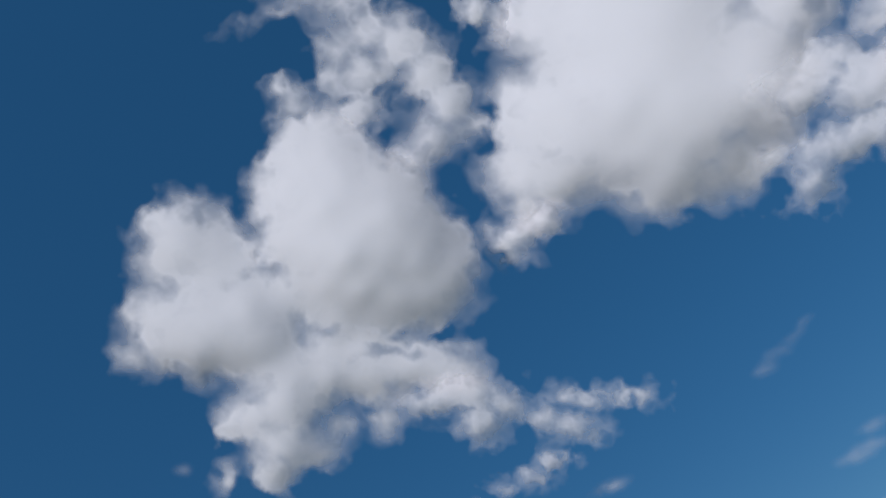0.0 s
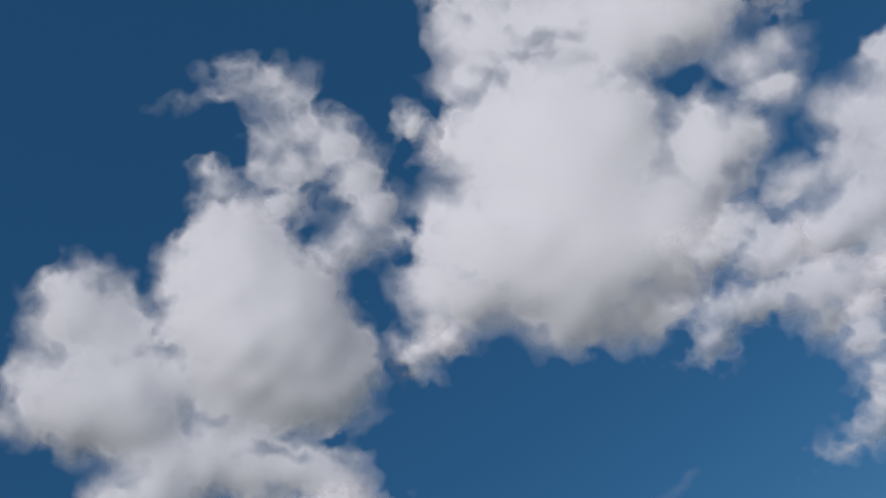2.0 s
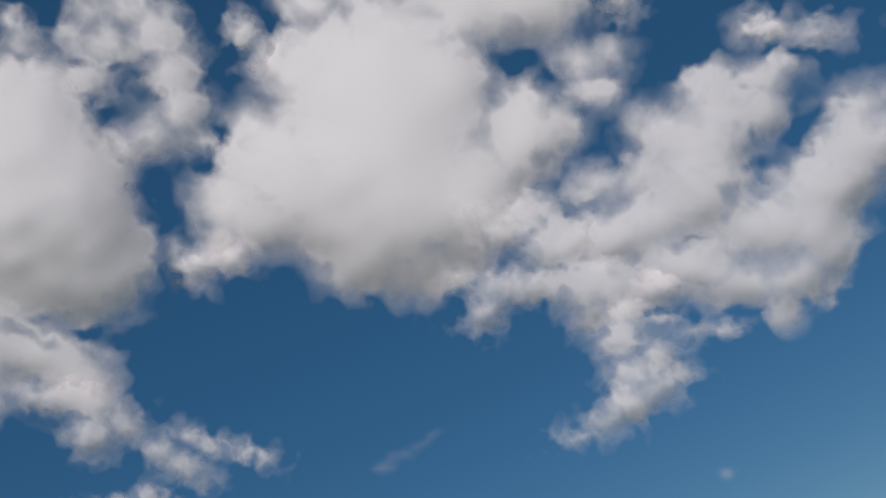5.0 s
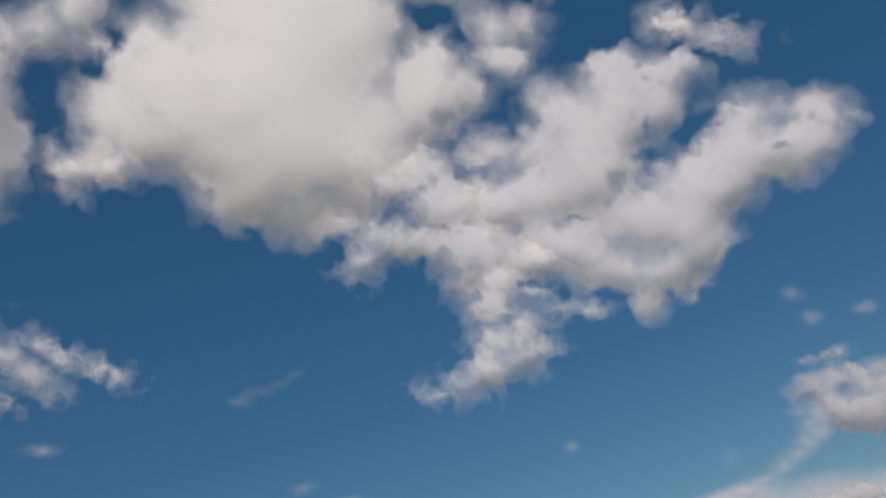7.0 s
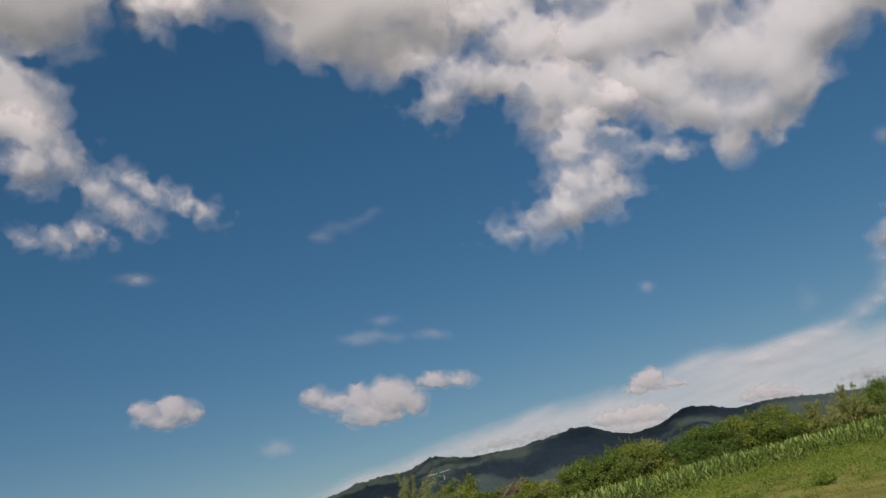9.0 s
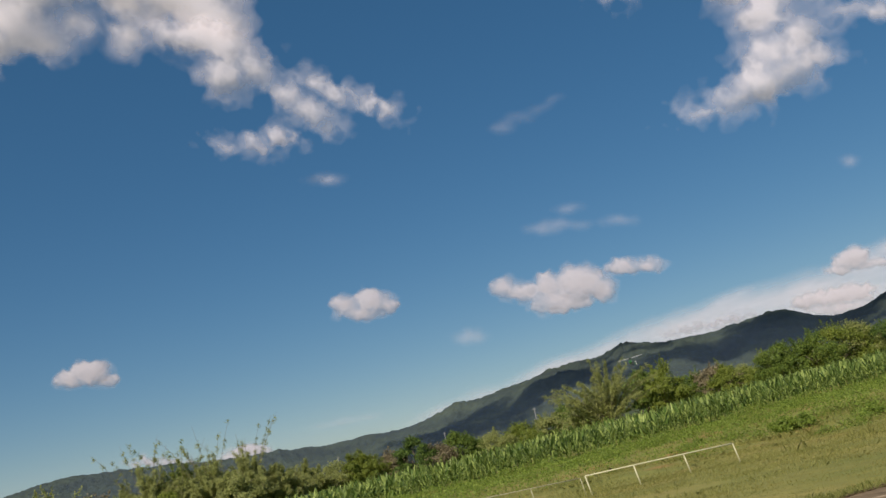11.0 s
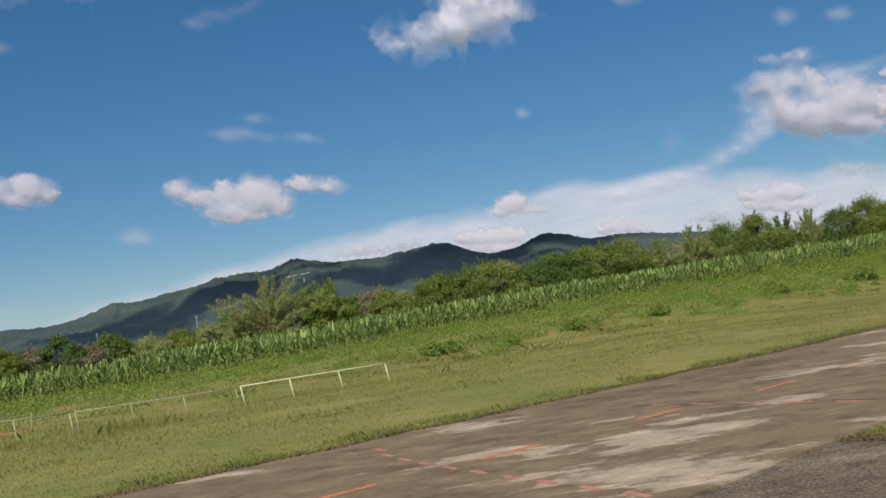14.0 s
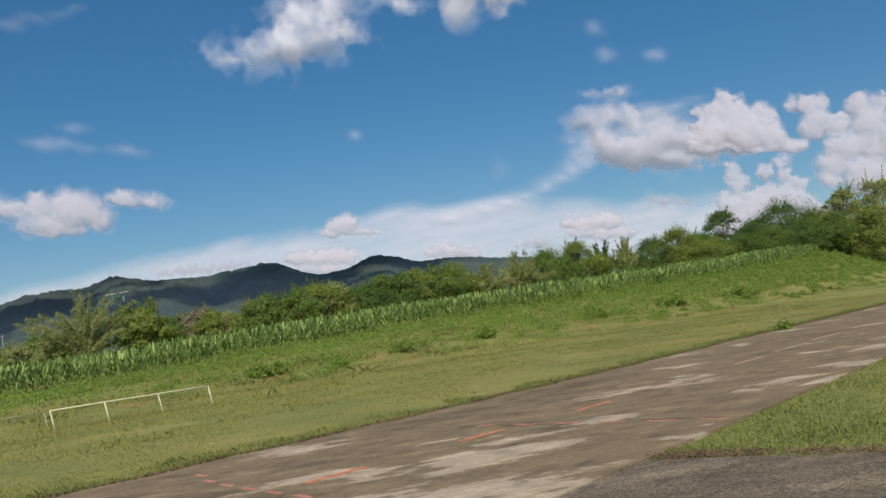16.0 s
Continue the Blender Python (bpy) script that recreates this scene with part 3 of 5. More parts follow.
whole("cumulus_cloud", "long white cumulus cloud with grey folds and small gaps",
      cloud_piece("main_billow", -25.5, 26.3, -22.5, 1205, [
    (-1.54, 5.49, 1.78, 1.49), (-4.15, 3.74, 2.04, 1.38), (-5.81, 4.16, 0.67, 0.92), (1.37, 5.6, 1.74, 1.15), (2.7, 5.89, 1.19, 0.82), (-2.48, 2.39, 3.42, 2.18),
    (1.4, 3.66, 1.27, 1.78), (-5.8, 1.07, 2.5, 1.15), (-8.49, 0.92, 1.69, 1.16), (-9.5, 0.75, 0.88, 0.75), (-2.44, -0.28, 2.95, 2.53), (-5.1, -1.63, 3.01, 1.9),
    (-7.79, -2.33, 2.87, 1.91), (-0.87, 4.02, 2.26, 1.63), (-0.73, -0.67, -0.59, 0.73), (0.46, 2.17, -0.29, 0.39), (-11.54, 2.13, -0.41, 0.42), (-9.16, -0.35, -0.54, 0.24),
    (6.12, 3.27, 1.88, 1.15), (9.12, 3.62, 1.93, 0.82), (10.59, 3.06, 0.98, 1.19), (11.74, 3.04, 0.57, 0.25), (8.87, 1.66, 2.48, 1.33), (6.17, 1.02, 2.87, 1.8),
] + [
    (4.04, -0.92, 3.1, 2.09), (8.32, 0.38, 1.78, 1.15), (1.53, -2.92, 3.96, 2.05), (3.8, -4.21, 1.94, 1.71), (1.9, -5.9, 2.56, 1.52), (0.96, -7.74, 1.04, 1.06),
    (-1.03, -5.96, 2.79, 1.4), (-3.72, -4.66, 3.49, 1.69), (-2.4, -3.29, 2.63, 0.81), (3.84, -6.52, 0.44, 1.18), (2.1, 0.97, -1.08, 0.39), (3.4, 2.34, -1.01, 0.45),
    (4.46, 2.91, -0.69, 0.35), (7.99, 1.27, -0.48, 0.22), (-3.07, -2.96, -0.53, 0.2), (4.87, 3.93, -0.62, 0.26),
], grain=1.55, ragged=1.05, soft=0.5, tear=0.4, dense=0.86, draws=2),
      cloud_piece("torn_flank", -11.58, 27.26, -15.9, 1202, [
    (-2.55, 2.24, 1.9, 1.49), (-0.51, 2.99, 2.24, 1.35), (-3.23, 3.53, 1.49, 0.61), (-2.55, -1.16, 2.18, 1.16), (-3.91, -2.52, 1.29, 1.16), (-0.51, -1.5, 2.11, 1.16),
    (0.85, 0.89, 2.52, 1.9), (2.9, -1.84, 2.88, 1.91), (2.22, -3.54, 1.5, 1.16), (5.27, -2.52, 2.86, 1.3), (-5.26, -0.31, 1.15, 0.68), (-4.6, -3.54, 0.68, 0.34),
    (-2.89, 0.54, -1.56, 0.68), (-3.97, 2.51, -0.41, 0.88), (-1.36, 1.56, -0.75, 0.41), (-1.88, -2.86, -0.82, 0.34),
], grain=1.2, ragged=1.35, soft=0.7, tear=0.7, dense=0.82),
      cloud_piece("tongue", -14.78, 19.02, -16.9, 1195, [
    (-1.25, 1.89, 1.56, 1.15), (0.43, 0.81, 1.48, 1.01), (-2.27, 1.49, 0.75, 0.61), (-0.76, -0.27, 1.82, 1.15), (0.07, -1.21, 1.81, 1.01), (-1.44, -1.88, 1.75, 1.14),
    (-2.63, -2.72, 1.48, 0.67), (-4.32, -3.5, 1.35, 0.37), (1.25, -0.54, 1.14, 0.5), (4.28, 1.71, 0.99, 0.44), (2.79, 1.81, 0.8, 0.4), (-0.9, 3.52, 1.36, 1.02),
    (0.78, 2.66, 1.35, 0.47), (0.17, 2.5, -0.81, 0.47), (-0.58, 1.15, -0.74, 0.27),
], grain=1.1, ragged=1.2, soft=0.6, tear=0.6, dense=0.82))
whole("cloud_fragment", "small white scrap of cloud above a larger cloud", cloud_piece("billow", -32.5, 32.4, -27.9, 1300, [
    (-0.88, 0.09, 1.18, 0.75), (1.23, -0.47, 1.53, 0.62), (-2.02, 0.19, 0.63, 0.5), (2.03, -0.9, 1.03, 0.37), (-1.64, 0.91, 0.63, 0.31),
], grain=1.0, ragged=1.3, soft=0.6, tear=0.5))
whole("small_cloud", "small rounded white cumulus cloud", cloud_piece("billow", 13.38, 10.24, -10.1, 3600, [
    (-1.28, 0.19, 0.83, 0.55), (0.31, 0.33, 1.03, 0.78), (1.29, 0.1, 0.58, 0.59), (-0.31, -0.32, 1.41, 0.49),
], grain=0.7, ragged=0.7, soft=0.5, tear=0.3, dense=0.92, lobes=12, material=M_LOW))
whole("small_cloud", "small white cumulus cloud with a knobbly top",
      cloud_piece("main_billow", 2.16, 8.7, -11.9, 3600, [
    (-2.95, 0.5, 0.74, 0.57), (-1.77, 0.2, 1.14, 0.57), (-0.26, 0.6, 0.74, 0.8), (1.6, 0.74, 1.62, 1.07), (2.95, 0.33, 0.81, 0.8), (0.59, -0.27, 2.02, 0.67),
    (-0.01, -0.73, 1.28, 0.43),
], grain=0.7, ragged=0.7, soft=0.5, tear=0.3, dense=0.92, lobes=12, material=M_LOW),
      cloud_piece("side_billow", -2.74, 9.27, -12.6, 3605, [
    (-0.37, 0.08, 0.88, 0.47), (0.98, 0.08, 0.94, 0.4), (-0.98, -0.08, 0.47, 0.27),
], grain=0.7, ragged=0.7, soft=0.5, tear=0.3, dense=0.92, lobes=12, material=M_LOW))
whole("cumulus_cloud", "heaped white cumulus cloud with a grey base near the horizon",
      cloud_piece("tower", -39.45, 9.28, -10.6, 3300, [
    (-1.44, 1.36, 0.61, 0.57), (-1.96, 0.67, 0.79, 0.64), (-2.56, 0.42, 0.62, 0.45), (-0.98, 0.57, 0.85, 0.79), (0.09, 0.35, 0.83, 0.63), (0.77, 0.34, 0.59, 0.56),
    (-0.33, -0.38, 1.64, 0.95), (1.18, -0.69, 0.83, 0.78), (1.94, -1.16, 0.73, 0.44), (2.54, -1.34, 0.46, 0.28), (-2, -0.42, 1.37, 0.86), (0.31, -1.17, 1.93, 0.51),
    (-2.43, -1.19, 1.23, 0.58),
], grain=0.9, ragged=0.9, soft=0.24, tear=0.25, lobes=9, material=M_LOW),
      cloud_piece("flat_billow", -33.83, 9.37, -9.4, 3306, [
    (0.97, 0.92, 0.88, 0.58), (0.52, 0.18, 1.82, 1.07), (2.41, 0.02, 1.7, 0.9), (-1.05, -0.64, 1.76, 1.08), (-2.68, -0.48, 0.97, 0.76), (1.19, -1.12, 1.57, 0.65),
    (-0.08, -1.03, 1.74, 0.59), (0.89, -1.58, 0.57, 0.2), (3.36, -0.63, 1.38, 0.58), (4.27, -0.14, 1.36, 0.7), (-3.02, 0.18, 0.81, 0.92), (-2.4, 1.26, 1.22, 0.72),
    (-1.5, 1.58, 0.39, 0.33), (-3.69, 0.94, 1.07, 0.66), (-4.44, 0.81, 0.59, 0.43), (-0.77, 0.83, 1.27, 0.72),
], grain=1.1, ragged=1.1, soft=0.34, tear=0.5, dense=0.93, broad=0.55, material=M_LOW),
      cloud_piece("torn_top", -31.45, 12.45, -9.6, 3310, [
    (0.05, -0.03, 0.77, 0.19), (0.85, 0.06, 0.35, 0.26), (-0.86, -0.07, 0.29, 0.13),
], grain=0.6, ragged=1.1, soft=0.25, tear=0.4, dense=0.75, material=M_LOW))
whole("cumulus_cloud", "tall bright towering white cumulus clouds", cloud_piece("billow", -44.41, 7.32, -10.8, 3350, [
    (-2.28, 2.01, 0.59, 0.62), (-1.76, 2.15, 0.41, 0.47), (-3.05, 2.11, 0.24, 0.28), (-1.61, 1.41, 0.73, 0.75), (-1.88, 0.81, 0.82, 0.69), (-0.72, 0.9, 0.81, 0.68),
    (0.39, 1.88, 0.79, 0.73), (0.49, 2.12, 0.56, 0.55), (1.45, 2.04, 0.45, 0.61), (0.99, 0.95, 1.12, 0.86), (-0.09, -0.28, 1.36, 0.87), (1.61, -0.28, 1.11, 1.22),
    (-0.62, -1.22, 1.04, 0.69), (1.12, -1.82, 1.4, 1.11), (2.83, 0.33, 1.41, 2.41), (2.95, -2.1, 1.63, 1.52), (-0.88, -2.1, 0.64, 0.57),
], grain=0.9, ragged=0.9, soft=0.3, tear=0.35, lobes=8, dense=0.96, material=M_LOW))
whole("cumulus_cloud", "low pale cauliflower cloud behind the trees", cloud_piece("billow", -39.95, 5.13, -9.2, 3200, [
    (-2.24, 1.5, 0.24, 0.26), (-2.08, 1.11, 0.27, 0.29), (-1.79, 0.47, 0.64, 0.58), (-2.16, -0.5, 0.79, 0.64), (-0.33, 1.26, 0.36, 0.38), (0.49, 1.66, 0.35, 0.5),
    (0.66, 1.03, 0.35, 0.44), (1.4, 0.55, 0.64, 0.41), (0.09, -0.02, 1.18, 0.7), (-0.79, -0.72, 1.49, 0.89), (1.28, -0.39, 1.16, 0.69), (2.18, -1.33, 1.43, 0.88),
    (-1.38, -1.69, 1.8, 0.9),
], grain=0.8, ragged=1.0, soft=0.26, tear=0.45, lobes=7, dense=0.85, material=M_LOW))
whole("low_cloud", "low white cloud with a grey flat edge", cloud_piece("billow", -14.96, 6.52, -7.6, 3900, [
    (-0.32, 0.14, 0.95, 0.51), (-0.02, 0.34, 0.54, 0.44), (0.93, -0.24, 1.02, 0.24), (-0.93, -0.34, 0.61, 0.31),
], grain=0.7, ragged=0.8, soft=0.35, tear=0.25, lobes=8, material=M_LOW))
whole("low_cloud", "low bright cloud resting on the mountain ridge", cloud_piece("billow", -13.18, 4.71, -7.3, 3900, [
    (0.09, 0.19, 2.11, 0.51), (1.11, 0.43, 1.02, 0.37), (-1.11, 0.09, 1.16, 0.34), (0.43, -0.43, 1.7, 0.34),
], grain=0.7, ragged=0.8, soft=0.35, tear=0.25, lobes=8, material=M_LOW))
whole("low_cloud", "low white cloud above the tree line", cloud_piece("billow", -29.83, 4.73, -9.1, 3910, [
    (-1.72, 0.21, 0.44, 0.43), (-0.53, 0.15, 1.24, 0.49), (0.55, 0.37, 1.04, 0.58), (1.69, -0.31, 0.72, 0.35), (-0.21, -0.37, 1.54, 0.39),
], grain=0.7, ragged=0.8, soft=0.35, tear=0.25, lobes=8, material=M_LOW))
whole("low_cloud", "small low white cloud above the mountains", cloud_piece("billow", -21.07, 4.32, -8.0, 3910, [
    (-0.17, 0.13, 1.06, 0.37), (0.83, -0.07, 0.79, 0.23), (-0.83, -0.13, 0.6, 0.2),
], grain=0.7, ragged=0.8, soft=0.35, tear=0.25, lobes=8, material=M_LOW))
wisp("cloud_wisp", "tiny faint scrap of cloud", 38.7, 29.4, -19.3, 2520, [
    (0.00, -0.00, 0.45, 0.32),
], grain=.6, amount=.34)
wisp("cloud_wisp", "faint scrap of thin cloud", -31.4, 16.2, -24.3, 1500, [
    (0.00, 0.00, 0.69, 0.38),
], grain=.7, amount=.25)
wisp("cloud_wisp", "thin white wisp of cloud", 1.4, 12.7, -9.8, 3000, [
    (0.8, 0.1, 2.1, 0.3), (-0.85, -0.08, 0.68, 0.20),
], grain=0.8, amount=.25)
wisp("cloud_wisp", "thin white wisp of cloud", -0.0, 13.5, -10.2, 3000, [
    (-0.00, 0.00, 1.02, 0.30),
], grain=0.8, amount=.25)
wisp("cloud_wisp", "short white wisp of cloud", -2.8, 12.1, -10.8, 3000, [
    (-0.00, -0.00, 1.08, 0.30),
], grain=0.8, amount=.34)
wisp("cloud_wisp", "faint thin streak of cloud", 1.0, 19.6, -9.2, 2600, [
    (-1.70, -0.72, 0.88, 0.27), (-0.54, -0.25, 1.01, 0.30), (0.63, 0.29, 0.94, 0.27), (1.63, 0.69, 0.67, 0.20),
], grain=1.2, amount=.16)
wisp("cloud_wisp", "small flat white wisp of cloud", 14.5, 18.2, -5.9, 2600, [
    (0.0, 0.0, 1.2, 0.3),
], grain=0.6, amount=.6)
wisp("cloud_wisp", "faint greyish puff of cloud", 7.5, 7.3, -9.0, 3600, [
    (-0.00, -0.00, 1.15, 0.41),
], grain=0.6, amount=.35)
wisp("cloud_wisp", "tiny puff of white cloud", -31.8, 14.6, -9.9, 2600, [
    (-0.00, -0.00, 0.66, 0.40),
], grain=0.5, amount=.34)
wisp("cloud_wisp", "tiny flat puff of white cloud", -34.6, 14.1, -10.6, 2600, [
    (0.00, 0.00, 0.85, 0.29),
], grain=0.5, amount=.34)
wisp("cloud_wisp", "tiny faint puff of cloud", -16.1, 12.0, -6.1, 3000, [
    (-0.00, 0.00, 0.47, 0.27),
], grain=0.5, amount=.35)
# added see-through sheet: lightens and blues the dark slopes in place of air haze
wisp("haze_sheet", "added faint bluish sheet before the mountains, in place of air haze", -5.0, 1.5, 0.0, 1190, [(u, 0.0, 9.0, 3.2) for u in range(-48, 49, 8)], grain=6, amount=0.07, streak=1, material=M_HAZE_TINT)
whole("small_cloud", "small rounded white cloud low in the sky", cloud_piece("billow", 29.8, 8.8, -8.9, 2700, [(-0.99, -0.13, 0.73, 0.44), (0.1, 0.3, 1.09, 0.7), (0.94, -0.13, 0.62, 0.38)], grain=0.7, ragged=0.7, soft=0.35, tear=0.2, lobes=8, material=M_LOW))
whole("low_cloud", "white cloud peeping over the distant hills", cloud_piece("billow", 21.4, 2.8, -9.1, 3300, [(-0.1, 0.3, 1.17, 0.47), (-1.0, -0.1, 1.01, 0.39), (1.03, -0.13, 0.88, 0.3)], grain=0.7, ragged=0.7, soft=0.35, tear=0.2, lobes=8, material=M_LOW))
whole("low_cloud", "low white cloud along the distant hills", cloud_piece("billow", 26.1, 3.3, -8.9, 3300, [(-0.6, 0.1, 1.25, 0.23), (0.6, -0.1, 0.94, 0.23)], grain=0.7, ragged=0.7, soft=0.35, tear=0.2, lobes=8, material=M_LOW))
whole("cloud_scrap", "small grey scrap of cloud on the mountain ridge", cloud_piece("billow", -5.65, 4.94, -6.7, 3800, [(0.08, 0.07, 1.35, 0.24), (-1.26, -0.17, 0.74, 0.17), (1.27, 0.17, 0.61, 0.2)], grain=0.6, ragged=1.1, soft=0.3, tear=0.4, dense=0.75, material=M_SHADE_GREY))
whole("cloud_scrap", "small grey scrap of cloud above the ridge", cloud_piece("billow", -8.38, 4.94, -6.9, 3800, [(-0.42, -0.05, 0.75, 0.2), (0.42, 0.05, 0.41, 0.17)], grain=0.6, ragged=1.1, soft=0.3, tear=0.4, dense=0.75, material=M_SHADE_GREY))
whole("cloud_scrap", "grey scrap of cloud over the tree line", cloud_piece("billow", -34.2, 5.65, -8.6, 3800, [(-0.08, -0.03, 0.9, 0.23), (-0.89, 0.1, 0.45, 0.2), (0.88, -0.1, 0.38, 0.16)], grain=0.6, ragged=1.1, soft=0.3, tear=0.4, dense=0.75, material=M_SHADE_GREY))
whole("cloud_scrap", "flat grey scrap of cloud over the trees", cloud_piece("billow", -25.95, 4.16, -7.4, 3800, [(0.42, 0.1, 0.81, 0.31), (-0.42, -0.1, 0.54, 0.24)], grain=0.6, ragged=1.1, soft=0.3, tear=0.4, dense=0.75, material=M_SHADE_GREY))
veil("cloud_wisp", "faint pale streak of cloud beside the hill", 15.88, 3.82, 1.1, 4700, [(-0.16, 0.03, 1.46, 0.3), (1.48, -0.03, 0.98, 0.27), (-1.47, 0.03, 0.71, 0.2)], grain=1.2, amount=0.4, soft=0.8)
veil("haze_bank", "broad thin veil of white haze along the mountains", -14.0, 3.75, 4.9, 4850, [
    (-23.51, 1.63, 3.31, 0.76), (-20.41, 1.74, 4.07, 1.03), (-16.52, 1.96, 4.55, 1.24), (-11.54, 1.87, 5.03, 1.47), (-6.41, 1.77, 5.1, 1.71), (-1.35, 1.01, 5.09, 1.91),
    (3.92, 1.25, 5.66, 2.38), (8.94, 0.82, 5.47, 2.37), (13.67, -0.26, 5.22, 2.09), (18.25, -1, 5.21, 1.95), (22.89, -1.59, 5.35, 1.95),
], grain=2.2, amount=0.68, soft=1.1)
veil("haze_streak", "pale streak of thin cloud rising to the heaped clouds", -25.81, 8.18, -7.8, 4830, [
    (4.07, 2.11, 1.11, 0.93), (3.49, 1.32, 1.05, 0.86), (2.91, 0.58, 0.99, 0.73), (2.25, 0.05, 1.06, 0.64), (1.39, -0.49, 1.2, 0.6), (0.33, -0.96, 1.41, 0.61),
    (-0.95, -1.4, 1.68, 0.64), (-2.47, -1.81, 2.03, 0.64), (-4.16, -2.26, 2.21, 0.61), (2.86, 2.22, 0.79, 0.46),
], grain=1.4, amount=0.62, soft=1.1)
veil("cloud_wisp", "thin pale veil hanging behind the heaped cloud", -33.43, 11.43, -1.7, 4600, [
    (0.36, -0.38, 1.73, 0.65), (1.95, -0.34, 1.39, 0.42), (3.22, -0.14, 0.86, 0.26), (-3.31, 0.14, 0.97, 0.46),
], grain=1.1, amount=0.5, soft=0.9)
veil("cloud_wisp", "faint milky scrap of thin cloud", -24.56, 9.16, 21.3, 4820, [
    (-0.03, -0.32, 0.77, 0.66), (0.03, 0.32, 0.45, 0.4),
], grain=1.0, amount=0.12, soft=1.2)

# ---- land: s runs along the runway, n across it, away from the camera ----
ES = np.array((math.cos(radians(RUN)), math.sin(radians(RUN))))
EN = np.array((-ES[1], ES[0]))
FAR_EDGE, NEAR_EDGE, PATCH_S = 11.4, 4.5, 8.8


def sn(s, n):
    """World x, y of a place along and across the runway."""
    return s * ES[0] + n * EN[0], s * ES[1] + n * EN[1]


def land(s, n):
    """Height of the ground: flat by the runway, then a bank that climbs to the maize field."""
    s, n = np.asarray(s, float), np.asarray(n, float)
    d = np.clip(s - 10, -30, 260)
    crest = 0.3 + 0.022 * d + 0.00012 * d * np.abs(d) + 0.42 * np.exp(-((s - 72) / 36) ** 2)
    z = crest * smooth01((n - 25) / 23) + 0.3 * smooth01((n - 66) / 60)
    z = z + 0.12 * fbm(s / 9, n / 7, 3, 4) * smooth01((n - 14) / 12) * smooth01((260 - n) / 100)
    z = z - 0.014 * (1 - smooth01((n - 11.6) / 2))
    return z * smooth01((900 - np.hypot(s, n)) / 600) - 0.005


def bare_soil(s, n):
    """Where the bank's red soil shows, 0 to 1."""
    f = fbm(s / 2.6, n / 2.0, 5, 90)
    slip = np.exp(-((s - 7.4) / 1.0) ** 2 - ((n - 32.5) / 1.7) ** 2)      # one fresh scrape
    return smooth01((f + (0.75 + 0.6 * f) * slip - 0.42 - 0.2 * smooth01((s - 22) / 20)) / 0.22) * smooth01((n - 26) / 3) * smooth01((44 - n) / 6) * smooth01((70 - s) / 20)


def axis(near0, near1, step, far):
    out = list(np.arange(near0, near1, step))
    d = step
    lo, hi = [out[0]], [out[-1]]
    while hi[-1] < far:
        d *= 1.22
        hi.append(hi[-1] + d)
        lo.append(lo[-1] - d)
    return np.array(lo[::-1][:-1] + out + hi[1:])


sa, na = axis(-30, 150, 1.0, 4900), axis(-12, 90, 0.7, 4900)
S, N = np.meshgrid(sa, na)
X, Y = sn(S, N)
bare = bare_soil(S, N)
faces = sheet_faces(np.ones_like(S, bool))
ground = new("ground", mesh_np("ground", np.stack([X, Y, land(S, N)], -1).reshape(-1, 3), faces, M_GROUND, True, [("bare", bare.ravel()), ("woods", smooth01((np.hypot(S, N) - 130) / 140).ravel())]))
tagged(ground, "green meadow ground with bare red soil on the bank", "ground", kind="structure")


def slab(name, outline, top, thick, material, label):
    """A concrete slab with a slightly rough rim."""
    bm = bmesh.new()
    vs = [bm.verts.new((*sn(s, n), top)) for s, n in outline]
    f = bm.faces.new(vs)
    r = bmesh.ops.extrude_face_region(bm, geom=[f])
    for v in r["geom"]:
        if isinstance(v, bmesh.types.BMVert):
            v.co.z -= thick
    bmesh.ops.recalc_face_normals(bm, faces=bm.faces)
    me = bpy.data.meshes.new(name)
    bm.to_mesh(me)
    bm.free()
    me.materials.append(material)
    return tagged(new(name, me), label, "runway", kind="structure")


edge_s = np.arange(-60, 170, 0.6)
wob = lambda k, a: [a * float(perlin(np.array([x * 0.7]), np.array([k * 3.3]))[0]) for x in edge_s]
far_rim = [(s, FAR_EDGE + w + 0.5 * math.exp(-((s - 4) / 7) ** 2)) for s, w in zip(edge_s, wob(1, 0.16))]
near_rim = [(s, NEAR_EDGE + 0.004 * max(s, 0)) for s in edge_s]
runway = slab("runway", near_rim + far_rim[::-1], 0.02, 0.12, M_RUNWAY, "weathered grey concrete runway with pale washed stains")
apron = slab("apron", [(-60, -40), (PATCH_S + 1.2, -40), (PATCH_S + 0.6, 0), (PATCH_S, NEAR_EDGE - 0.25), (PATCH_S, NEAR_EDGE - 0.008), (-60, NEAR_EDGE - 0.008)], 0.017, 0.12, M_APRON, "rough dark grey concrete apron beside the runway")


